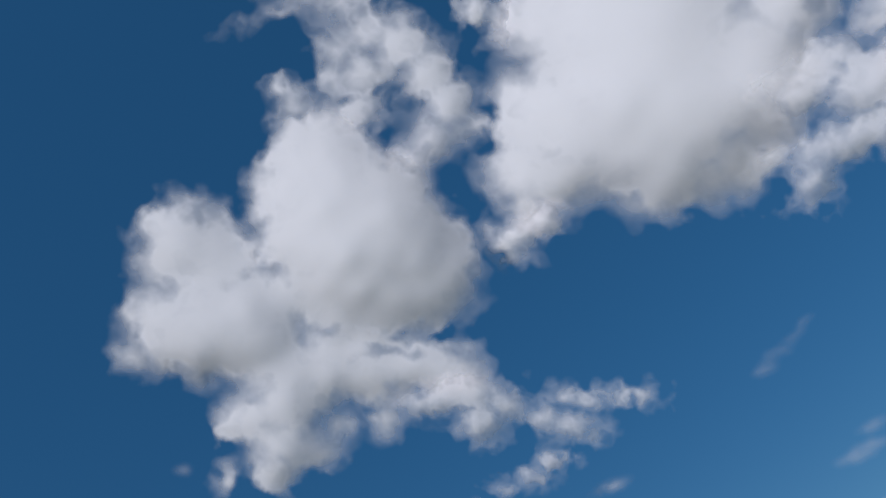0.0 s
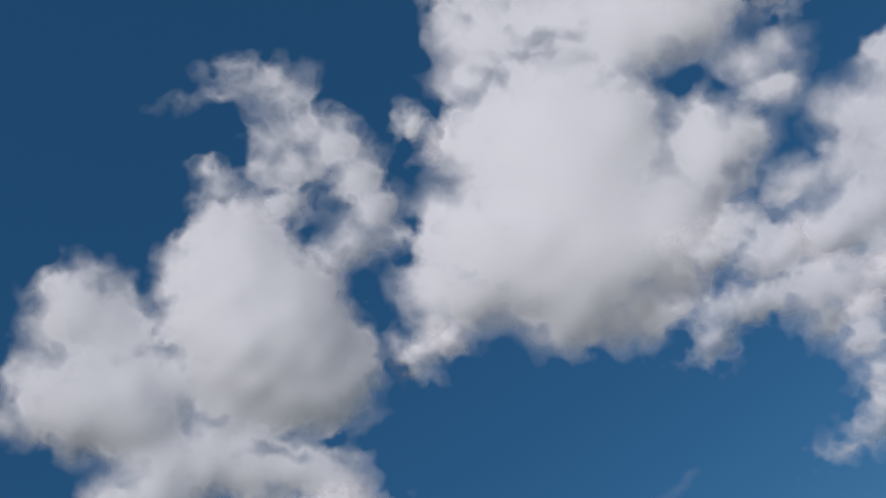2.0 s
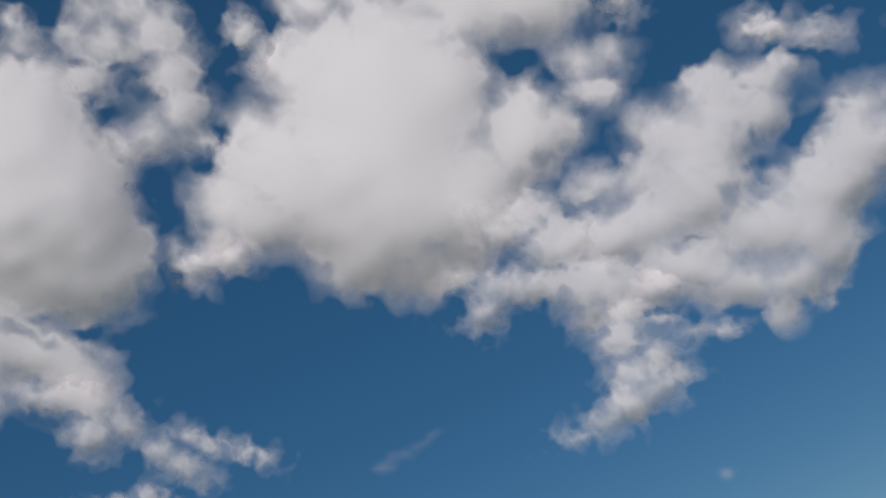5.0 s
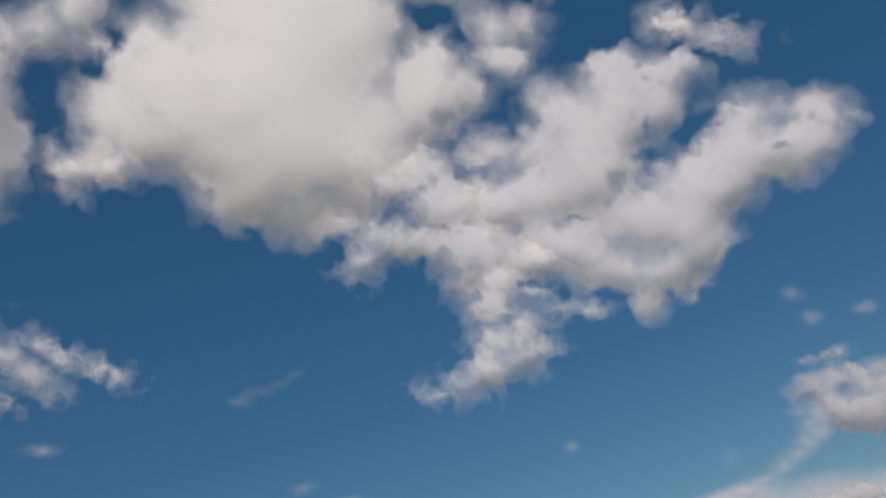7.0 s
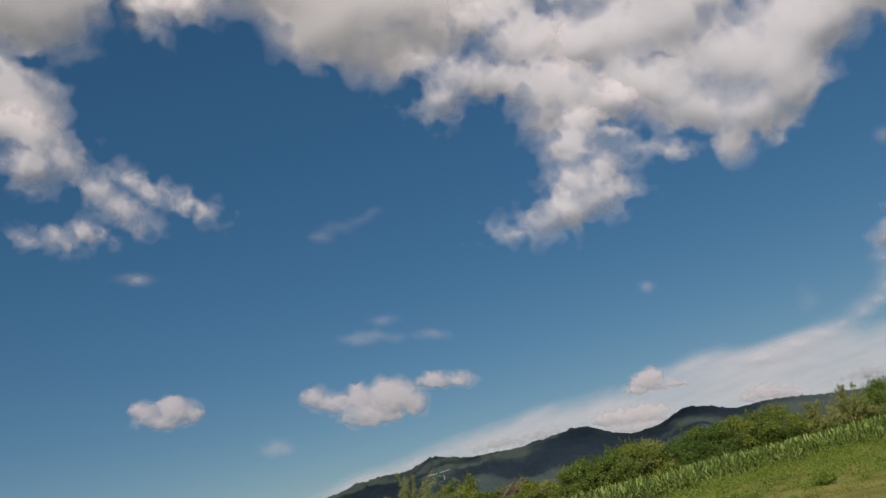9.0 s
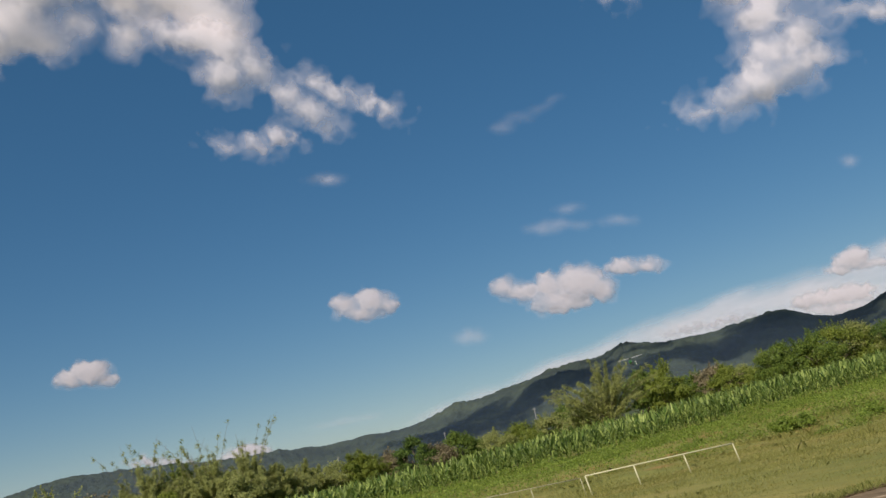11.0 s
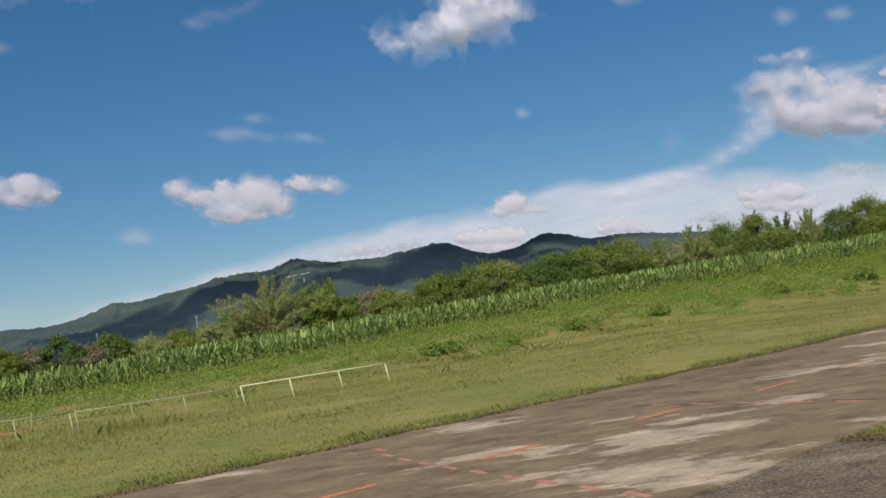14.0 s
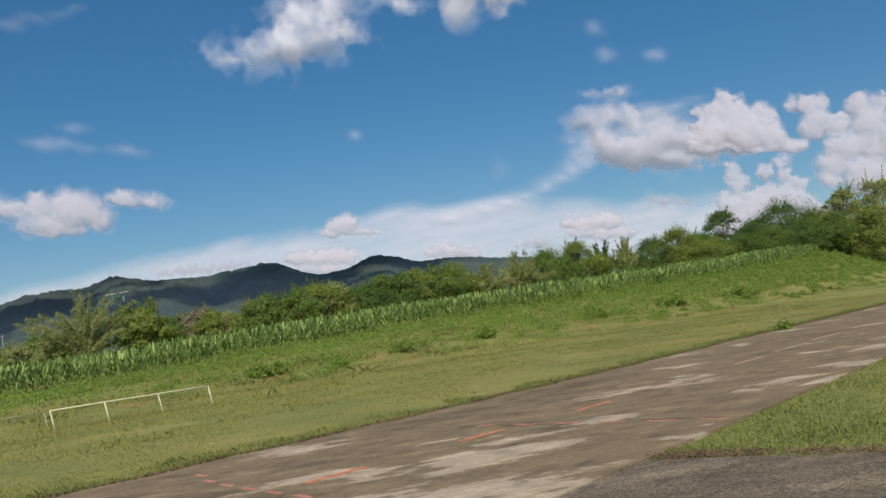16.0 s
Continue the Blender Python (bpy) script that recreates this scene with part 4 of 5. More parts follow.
def dash(s, n, length, width, turn, material, name):
    """A worn painted dash lying on the concrete, with a ragged outline."""
    bm = bmesh.new()
    ring = []
    m = 10
    for k in range(m + 1):
        ring.append((-length / 2 + length * k / m, width / 2 * (1 + random.uniform(-0.35, 0.1))))
    for k in range(m, -1, -1):
        ring.append((-length / 2 + length * k / m, -width / 2 * (1 + random.uniform(-0.35, 0.1))))
    c, q = math.cos(radians(turn)), math.sin(radians(turn))
    bm.faces.new([bm.verts.new((*sn(s + a * c - b * q, n + a * q + b * c), 0.025)) for a, b in ring])
    r = bmesh.ops.extrude_face_region(bm, geom=bm.faces[:])
    for v in r["geom"]:
        if isinstance(v, bmesh.types.BMVert):
            v.co.z -= 0.01
    bmesh.ops.recalc_face_normals(bm, faces=bm.faces)
    me = bpy.data.meshes.new(name)
    bm.to_mesh(me)
    bm.free()
    me.materials.append(material)
    return part(name, me, runway, {M_ORANGE: "worn orange", M_RED: "faded red"}.get(material, "almost bleached orange") + " painted dash on the concrete")


for s, n, length in ((5.65, 8.3, 0.95), (8.02, 8.1, 0.95), (10.78, 7.97, 0.95), (13.55, 7.75, 1.0), (16.2, 7.65, 1.1), (20.6, 7.75, 1.6), (23.8, 7.85, 2.2), (27.2, 7.95, 2.4), (31, 8.0, 1.6), (35, 8.0, 1.6)):
    dash(s, n, length, 0.12 if s < 12 else 0.09, -2, M_ORANGE if s < 15 else M_FADED, "centre_dash")
# two cross lines of short red dashes
for k in range(10):
    f = k / 9.0
    dash(7.98 - 1.65 * f ** 0.7, 10.6 - 5.6 * f, 0.32, 0.085, 73, M_RED, "cross_dash")
for k in range(6):
    f = k / 5.0
    dash(11.75 - 0.2 * f, 8.6 - 3.7 * f, 0.4, 0.085, 86, M_RED, "cross_dash")


def crack(line, width, name, label):
    """A narrow joint filled with dark dirt, running along a crooked line of the concrete."""
    bm = bmesh.new()
    left, right = [], []
    for (s, n), (s2, n2) in zip(line, line[1:]):
        steps = max(2, int(math.hypot(s2 - s, n2 - n) / 0.12))
        for k in range(steps):
            a, b = s + (s2 - s) * k / steps, n + (n2 - n) * k / steps
            w = width * random.uniform(0.4, 1.2)
            dx, dy = random.uniform(-0.02, 0.02), random.uniform(-0.02, 0.02)
            q = Vector((n - n2, s2 - s)).normalized() * w / 2
            left.append(bm.verts.new((*sn(a + dx + q.x, b + dy + q.y), 0.0235)))
            right.append(bm.verts.new((*sn(a + dx - q.x, b + dy - q.y), 0.0235)))
    for k in range(len(left) - 1):
        bm.faces.new((left[k], left[k + 1], right[k + 1], right[k]))
    bmesh.ops.solidify(bm, geom=bm.faces[:], thickness=0.004)
    bmesh.ops.recalc_face_normals(bm, faces=bm.faces)
    me = bpy.data.meshes.new(name)
    bm.to_mesh(me)
    bm.free()
    me.materials.append(M_CRACK)
    return part(name, me, runway, label)


crack([(11.6, 11.2), (11.75, 9.0), (11.6, 7.2), (11.7, 6.0), (11.62, 4.62)], 0.02, "joint", "dark crooked joint across the runway")

# ---- grass ----
def blades(name, s, n, height, width, lean, material, z=None):
    """Grass blades: bent, tapered slips of leaf."""
    k = len(s)
    x, y = sn(s, n)
    z = land(s, n) if z is None else z
    t = rng.random(k) * 2 * np.pi
    side = np.stack([np.cos(t), np.sin(t), np.zeros(k)], 1) * (width / 2)[:, None]
    t2 = rng.random(k) * 2 * np.pi
    bend = np.stack([np.cos(t2), np.sin(t2), np.zeros(k)], 1) * (height * lean * rng.random(k))[:, None]
    base = np.stack([x, y, z - 0.01], 1)
    mid = base + bend * 0.35 + np.stack([np.zeros(k), np.zeros(k), height * 0.6], 1)
    tip = base + bend + np.stack([np.zeros(k), np.zeros(k), height], 1)
    P = np.stack([base - side, base + side, mid + side * 0.75, tip, mid - side * 0.75], 1).reshape(-1, 3)
    i = np.arange(k)[:, None] * 5
    return mesh_np(name, P, i + np.array([0, 1, 2, 3, 4]), material)


def leaf_cards(centres, size, droop=0.0, long=1.0, broad=0.45, out=None):
    """Leaves at the given places; out: the way that each one's upper side roughly faces."""
    k = len(centres)
    a = rng.normal(size=(k, 3))
    a[:, 2] = a[:, 2] * 0.6 - droop
    if out is not None:
        face = out + rng.normal(size=(k, 3)) * 0.6
        a = np.cross(face, a)
    a /= np.linalg.norm(a, axis=1, keepdims=True) + 1e-9
    b = np.cross(a, rng.normal(size=(k, 3)) if out is None else face)
    b /= np.linalg.norm(b, axis=1, keepdims=True) + 1e-9
    sz = size * rng.uniform(0.6, 1.3, k)[:, None]
    P = np.stack([centres - a * sz * long, centres + b * sz * broad, centres + a * sz * long, centres - b * sz * broad], 1).reshape(-1, 3)
    return P, np.arange(k)[:, None] * 4 + np.arange(4)


def unit(v):
    return v / (np.linalg.norm(v, axis=1, keepdims=True) + 1e-6)


def leafy(name, s, n, height, size, material):
    """Low leafy growth: small leaves spread through the given height, facing up and out."""
    x, y = sn(s, n)
    up = rng.random(len(s)) ** 0.7
    P, F = leaf_cards(np.stack([x, y, land(s, n) + height * up + 0.01], 1), 1.0, 0.0, 1.0, 0.5, unit(rng.normal(size=(len(s), 3)) * 0.5 + np.array((0, -0.25, 0.9))))
    P = P.reshape(-1, 4, 3)
    mid = P.mean(1, keepdims=True)
    return mesh_np(name, (mid + (P - mid) * size[:, None, None]).reshape(-1, 3), F, material)


def scatter(count, s0, s1, n0, n1, power=1.0):
    s = s0 + (s1 - s0) * rng.random(count) ** power
    return s, n0 + (n1 - n0) * rng.random(count)


s, n = scatter(220000, PATCH_S + 0.05, 34, -9, NEAR_EDGE + 0.2, 1.7)
ok = n < NEAR_EDGE + 0.02 + 0.1 * perlin(s * 1.5, n * 0) + 0.004 * s
s, n = s[ok], n[ok]
hgt = (0.02 + 0.04 * rng.random(len(s))) * (0.8 + 0.5 * fbm(s / 1.3, n / 1.3, 3, 2))
grass = new("grass_verge", blades("grass_verge", s, n, hgt, 0.006 + 0.006 * rng.random(len(s)), 1.4, M_GRASS, z=np.full(len(s), -0.008)))
tagged(grass, "patch of short bright green grass by the concrete", "grass", kind="stuff")

s, n = scatter(330000, -14, 70, FAR_EDGE + 0.1, 27, 1.25)
edge = FAR_EDGE + 0.5 * np.exp(-((s - 4) / 7) ** 2)
n = edge + 0.05 + (n - FAR_EDGE)
hgt = (0.008 + 0.034 * rng.random(len(s))) * (0.8 + 0.6 * fbm(s / 4, n / 3, 3, 6))
meadow = new("meadow_grass", blades("meadow_grass", s, n, np.abs(hgt) + 0.008, 0.007 + 0.008 * rng.random(len(s)), 1.7, M_MEADOW))
tagged(meadow, "uneven mown meadow grass, yellow-green and dry in places", "grass", kind="stuff")

# taller fringe where the meadow meets the runway
s, n = scatter(120000, -14, 60, 0, 1, 1.3)
n = FAR_EDGE + 0.5 * np.exp(-((s - 4) / 7) ** 2) + 0.16 * perlin(s * 0.7, s * 0 + 3.3) - 0.06 + n ** 2 * (1.05 + 0.6 * perlin(s * 0.9, s * 0 + 7.7))
fr = new("grass_fringe", blades("grass_fringe", s, n, (0.025 + 0.075 * rng.random(len(s)) ** 2) * (1 + 0.9 * perlin(s * 0.8, n * 0 + 2.1)), 0.006 + 0.006 * rng.random(len(s)), 1.1, M_FRINGE))
dead = rng.random(26000)
s = -14 + 74 * dead ** 1.3
n = FAR_EDGE + 0.5 * np.exp(-((s - 4) / 7) ** 2) + 0.16 * perlin(s * 0.7, s * 0 + 3.3) - 0.1 + np.abs(rng.normal(size=len(s))) * (0.16 + 0.14 * perlin(s * 0.6, s * 0 + 5.1))
df = new("dead_grass", blades("dead_grass", s, n, 0.015 + 0.04 * rng.random(len(s)), 0.006 + 0.006 * rng.random(len(s)), 2.2, M_DEBRIS, z=np.full(len(s), 0.02)))
tagged(df, "brown dead grass along the runway edge", "grass", kind="stuff")
tagged(fr, "taller fringe of green grass along the runway edge", "grass", kind="stuff")

# low tufts of coarser grass scattered over the meadow
def tufts_of(count, spread, blades_each, n0, n1):
    cs, cn = scatter(count, -12, 75, n0, n1, 1.25)
    size = rng.uniform(0.4, 1.0, count) * spread
    k = np.repeat(np.arange(count), blades_each)
    return cs[k] + rng.normal(size=len(k)) * size[k] * 1.5, cn[k] + rng.normal(size=len(k)) * size[k], size[k] / spread


for count, spread, each, mt, tall, label in ((300, 0.3, 130, M_FRINGE, 0.045, "low tufts of green grass in the meadow"), (1300, 0.4, 130, M_DRY, 0.13, "dry yellow tufts of grass in the meadow")):
    s, n, z = tufts_of(count, spread, each, 17.0 if mt is M_DRY else FAR_EDGE + 1.0, 33 if mt is M_DRY else 27)
    ok = n > FAR_EDGE + 0.8
    s, n, z = s[ok], n[ok], z[ok]
    tf = new("meadow_tufts", blades("meadow_tufts", s, n, tall * z * rng.uniform(0.4, 1.1, len(s)), 0.007 + 0.007 * rng.random(len(s)), 1.2, mt))
    tagged(tf, label, "grass", kind="stuff")

# rough long grass and weeds on the bank
s, n = scatter(260000, -14, 180, 24, 45.5, 1.25)
clump = fbm(s / 5, n / 2.5, 4, 12)
ok = (clump > -0.25) & (bare_soil(s, n) < 0.4)
s, n, clump = s[ok], n[ok], clump[ok]
bank = new("bank_grass", blades("bank_grass", s, n, (0.03 + 0.08 * rng.random(len(s))) * (0.7 + 1.2 * np.clip(clump, 0, 1)), 0.007 + 0.008 * rng.random(len(s)), 1.5, M_MEADOW))
tagged(bank, "long rough grass on the rising bank", "grass", kind="stuff")
s, n = scatter(430000, -14, 185, 33, 47, 1.1)
clump = fbm(s / 3.0, n / 1.6, 4, 21, 0.6)
ok = ((clump > 0.12) | (n > 42.5 - 4 * clump - 3.5 * smooth01((50 - s) / 20)) | ((s > 45) & (clump > -0.05 - 0.25 * smooth01((n - 36) / 6)))) & (bare_soil(s, n) < 0.6)
s, n, clump = s[ok], n[ok], clump[ok]
weeds = new("weeds", leafy("weeds", s, n, (0.08 + 0.12 * rng.random(len(s)) + 0.75 * np.clip(clump + 0.05, 0, 1) * (1 + 0.5 * smooth01((s - 50) / 40))) * (1 - 0.3 * smooth01((n - 43) / 2)), (0.027 + 0.0004 * np.hypot(s, n)) * rng.uniform(0.7, 1.3, len(s)), M_WEED))
tagged(weeds, "leafy green weeds growing below the maize", "weeds", kind="stuff")


# lumpy clumps of weeds on the bank
cs, cn = scatter(520, -6, 165, 28, 45, 0.9)
k = np.repeat(np.arange(520), 330)
sz = rng.uniform(0.35, 1.2, 520)
s, n = cs[k] + rng.normal(size=len(k)) * sz[k] * 0.7, cn[k] + rng.normal(size=len(k)) * sz[k] * 0.4
for chosen, mt, label in ((cs[k] % 1 < 0.6, M_WEED, "lumpy green clumps of weeds on the bank"), (cs[k] % 1 >= 0.6, M_DRY, "lumpy yellowish clumps of tall grass on the bank")):
    q = int(chosen.sum())
    if mt is M_DRY:
        me = blades("bank_clumps", s[chosen], n[chosen], (0.06 + 0.26 * rng.random(q)) * sz[k][chosen], 0.008 + 0.01 * rng.random(q), 1.9, mt)
    else:
        away = np.exp(-((s - cs[k]) ** 2 + 3 * (n - cn[k]) ** 2)[chosen] / sz[k][chosen] ** 2)
        me = leafy("bank_clumps", s[chosen], n[chosen], (0.08 + 0.75 * away) * sz[k][chosen], (0.025 + 0.00035 * np.hypot(s, n)[chosen]) * rng.uniform(0.7, 1.3, q), mt)
    lumps = new("bank_clumps", me)
    tagged(lumps, label, "weeds", kind="stuff")


# tall tufts round the railings
ts, tn = [], []
for az, d, k in ((9.8, 27.0, 1500), (8.2, 27.4, 1300), (6.8, 27.6, 250), (2.6, 29.0, 200), (15.0, 26.5, 250), (22.0, 26.0, 250), (-9.0, 31, 250), (-13, 34, 350)):
    x, y = -math.sin(radians(az)) * d + rng.normal(size=k) * 0.45, math.cos(radians(az)) * d + rng.normal(size=k) * 0.4
    ts.append(x * ES[0] + y * ES[1])
    tn.append(x * EN[0] + y * EN[1])
s, n = np.concatenate(ts), np.concatenate(tn)
tufts = new("tall_tufts", blades("tall_tufts", s, n, 0.1 + 0.34 * rng.random(len(s)) ** 2, 0.006 + 0.008 * rng.random(len(s)), 0.8, M_DRY))
tagged(tufts, "tall tufts of weedy grass round the railings", "grass", kind="stuff")


# ---- maize ----
def maize():
    """Rows of young maize: a stalk with long arching leaves on each plant."""
    Ps, Fs, off = [], [], 0
    plants = []
    for r in range(-2, 17):
        nn = 46.2 + r * 1.05
        gap = 0.26 if r < 4 else 0.6 if r < 9 else 0.85
        ss = np.arange(-12, 188, gap)
        ss = ss + rng.uniform(-0.15, 0.15, len(ss))
        ss = ss[(rng.random(len(ss)) > 0.06) & ((nn < 56) | (ss < 95)) & ((r >= 0) | (ss > 52 - 9 * r))]
        plants.append(np.stack([ss, nn + rng.uniform(-0.15, 0.15, len(ss))], 1))
    pl = np.concatenate(plants)
    for layer in range(9):
        k = len(pl)
        x, y = sn(pl[:, 0], pl[:, 1])
        z = land(pl[:, 0], pl[:, 1])
        tall = 1.0 + 0.42 * smooth01((pl[:, 0] - 8) / 50) + 0.16 * fbm(pl[:, 0] / 6, pl[:, 1] / 5, 3, 31) + rng.uniform(-0.1, 0.12, k)
        f = 0.15 + 0.1 * layer
        if layer == 8:                    # the stalk
            w = np.full(k, 0.018)
            t = rng.random(k) * np.pi
            side = np.stack([np.cos(t), np.sin(t), 0 * t], 1) * w[:, None]
            base = np.stack([x, y, z], 1)
            top = base + np.stack([0 * t, 0 * t, tall * 0.85], 1)
            P = np.stack([base - side, base + side, top + side * 0.5, top - side * 0.5], 1)
            Fs.append(off + np.arange(k)[:, None] * 4 + np.array([0, 1, 2, 3]))
            Ps.append(P.reshape(-1, 3))
            off += 4 * k
            continue
        t = rng.random(k) * 2 * np.pi
        reach = (0.25 + 0.27 * math.sin(math.pi * f)) * rng.uniform(0.7, 1.2, k)
        d = np.stack([np.cos(t), np.sin(t), 0 * t], 1)
        sd = np.stack([-np.sin(t), np.cos(t), 0 * t], 1) * (0.036 + 0.03 * rng.random(k))[:, None]
        up = np.stack([0 * t, 0 * t, np.ones(k)], 1)
        o = np.stack([x, y, z + tall * f], 1)
        m1 = o + d * (reach * 0.4)[:, None] + up * (reach * 0.55)[:, None]
        rise = 0.0 if layer < 4 else 0.15 * (layer - 3)
        m2 = o + d * (reach * (0.8 - rise * 0.3))[:, None] + up * (reach * (rise + rng.uniform(0.35, 0.75, k)))[:, None]
        tip = o + d * (reach * (1.15 - rise * 0.4))[:, None] + up * (reach * (rise * 1.6 + rng.uniform(-0.2, 0.7, k)))[:, None]
        P = np.stack([o - sd * 0.5, o + sd * 0.5, m1 + sd, m1 - sd, m2 + sd * 0.8, m2 - sd * 0.8, tip + sd * 0.1, tip - sd * 0.1], 1)
        i = off + np.arange(k)[:, None] * 8
        for q in ((0, 1, 2, 3), (3, 2, 4, 5), (5, 4, 6, 7)):
            Fs.append(i + np.array(q))
        Ps.append(P.reshape(-1, 3))
        off += 8 * k
    return mesh_np("maize_field", np.concatenate(Ps), np.concatenate(Fs), M_CORN)


corn = new("maize_field", maize())
tagged(corn, "rows of green maize plants standing on the bank", "maize field", kind="stuff")


# ---- railings ----
def railing(posts, top, radius, twin, label):
    """A low rail of painted pipe: posts at the given places, a rail along their tops."""
    e = new("pipe_railing")
    x0, y0 = posts[0]
    e.location = (x0, y0, 0)
    tops = []
    for k, (x, y) in enumerate(posts):
        s, n = x * ES[0] + y * ES[1], x * EN[0] + y * EN[1]
        z = float(land(s, n))
        lean = 0.11 if twin else 0.09
        a, b = Vector((x - x0 + lean, y - y0, z - 0.1)), Vector((x - x0, y - y0, top[0] + (top[1] - top[0]) * k / (len(posts) - 1)))
        tops.append(b)
        part("post", tubes("post", [tube([a, b], [radius, radius], 8)], M_PIPE if twin else M_DULL), e)
    part("rail", tubes("rail", [tube(tops, [radius] * len(tops), 8)], M_PIPE if twin else M_DULL), e)
    return tagged(e, label, "railing", "railings along the meadow")


def bearing(az, d):
    return -math.sin(radians(az)) * d, math.cos(radians(az)) * d


fence_d = lambda az: 26.6 + (20.6 - az) * 0.165        # the railings run slantwise past the camera
for azs, top, rad, twin in (((27.9, 25.7, 23.2, 20.75), (0.8, 0.66), 0.018, False), ((20.45, 17.8, 14.9, 12.05), (0.66, 0.55), 0.018, False),
                            ((11.75, 8.8, 5.9, 2.95), (0.55, 0.53), 0.014, False), ((2.65, -0.2, -3.1, -5.9), (0.56, 0.62), 0.021, True)):
    railing([bearing(a, fence_d(a)) for a in azs], top, rad, twin, "low white-painted pipe railing in the meadow grass" if twin else "low dull weathered pipe railing in the meadow grass")
for az, h in ((19.3, 1.0), (14.0, 0.75)):
    x, y = bearing(az, fence_d(az) + 0.3)
    st = new("stake", tubes("stake", [tube([(0, 0, -0.1), (0.03, 0, h)], [0.025, 0.02], 6)], M_STICK))
    st.location = (x, y, float(land(x * ES[0] + y * ES[1], x * EN[0] + y * EN[1])))
    tagged(st, "thin green stake standing by the railing", "stake")


# ---- trees ----
def broad_tree(name, height, width, material, leaves=15000, clumps=46, low=0.25, open_=0.0):
    """A broad-leaved tree: tapered trunk, limbs, and a crown of leaf clumps with gaps."""
    e = new(name)
    limbs, cs = [], []
    limbs.append(tube([(0, 0, -0.3), (0.05 * width, 0, height * 0.3), (0, 0.04 * width, height * 0.75)], [height * (0.024 - 0.008 * open_), height * (0.017 - 0.006 * open_), height * 0.005], 7))
    for k in range(clumps):
        t = rng.random() * 2 * np.pi
        v = rng.random()
        r = math.sqrt(max(0.05, 1 - (2 * v - 0.85) ** 2)) * (0.15 + 0.85 * math.sqrt(rng.random()))
        c = np.array((math.cos(t) * r * width / 2, math.sin(t) * r * width / 2, height * (low + (0.98 - low) * v) * (1 - 0.12 * r)))
        cs.append(c)
        if k % 3 == 0:
            limbs.append(tube([(0, 0, c[2] * 0.45), tuple(c * np.array((0.5, 0.5, 0.8))), tuple(c)], [height * 0.012, height * 0.008, height * 0.003], 5))
    per = leaves // clumps
    heart = np.array((0, 0, height * 0.4))
    pts, out = [], []
    for c in cs:
        # leaves gather on the outside of each rounded clump
        d = unit(rng.normal(size=(per, 3)))
        d[:, 2] = np.where(d[:, 2] < -0.3, -d[:, 2], d[:, 2])
        r = width * rng.choice((0.06, 0.09, 0.13, 0.17)) * rng.uniform(0.8, 1.1) * (1 - 0.25 * open_) * (0.6 + 0.55 * rng.random(per) ** 0.5)[:, None] * (1 + 0.18 * rng.normal(size=(per, 1)))
        pts.append(c + d * r * np.array((1, 1, 0.85)))
        out.append(unit(d * 0.9 + unit(pts[-1] - heart) * 0.6 + np.array((0, 0, 0.25))))
    pts = np.concatenate(pts)
    pts[:, 2] = np.maximum(pts[:, 2], 0.1)
    # twigs that stick out of the crown, leafy to their tips
    for k in range(int(26 + 14 * open_)):
        c = cs[3 * rng.integers((len(cs) + 2) // 3)]
        d = unit((c - heart)[None] + np.array((0, 0, height * 0.25)))[0] + rng.normal(size=3) * 0.25
        g = rng.random(46)[:, None]
        line = c + d * width * 0.06 + d * g * height * rng.uniform(0.1, 0.24) + rng.normal(size=(46, 3)) * 0.1 * (1.3 - g)
        limbs.append(tube([tuple(c), tuple(c + d * height * 0.2)], [height * 0.004, height * 0.0015], 4))
        pts = np.concatenate([pts, line])
        out.append(unit(rng.normal(size=(46, 3)) + np.array((0, 0, 0.8))))
    part("trunk", tubes("trunk", limbs, M_BARK), e)
    P, F = leaf_cards(pts, 0.055 + 0.006 * height, broad=0.6, out=np.concatenate(out))
    part("crown", mesh_np("crown", P, F, material), e)
    return e


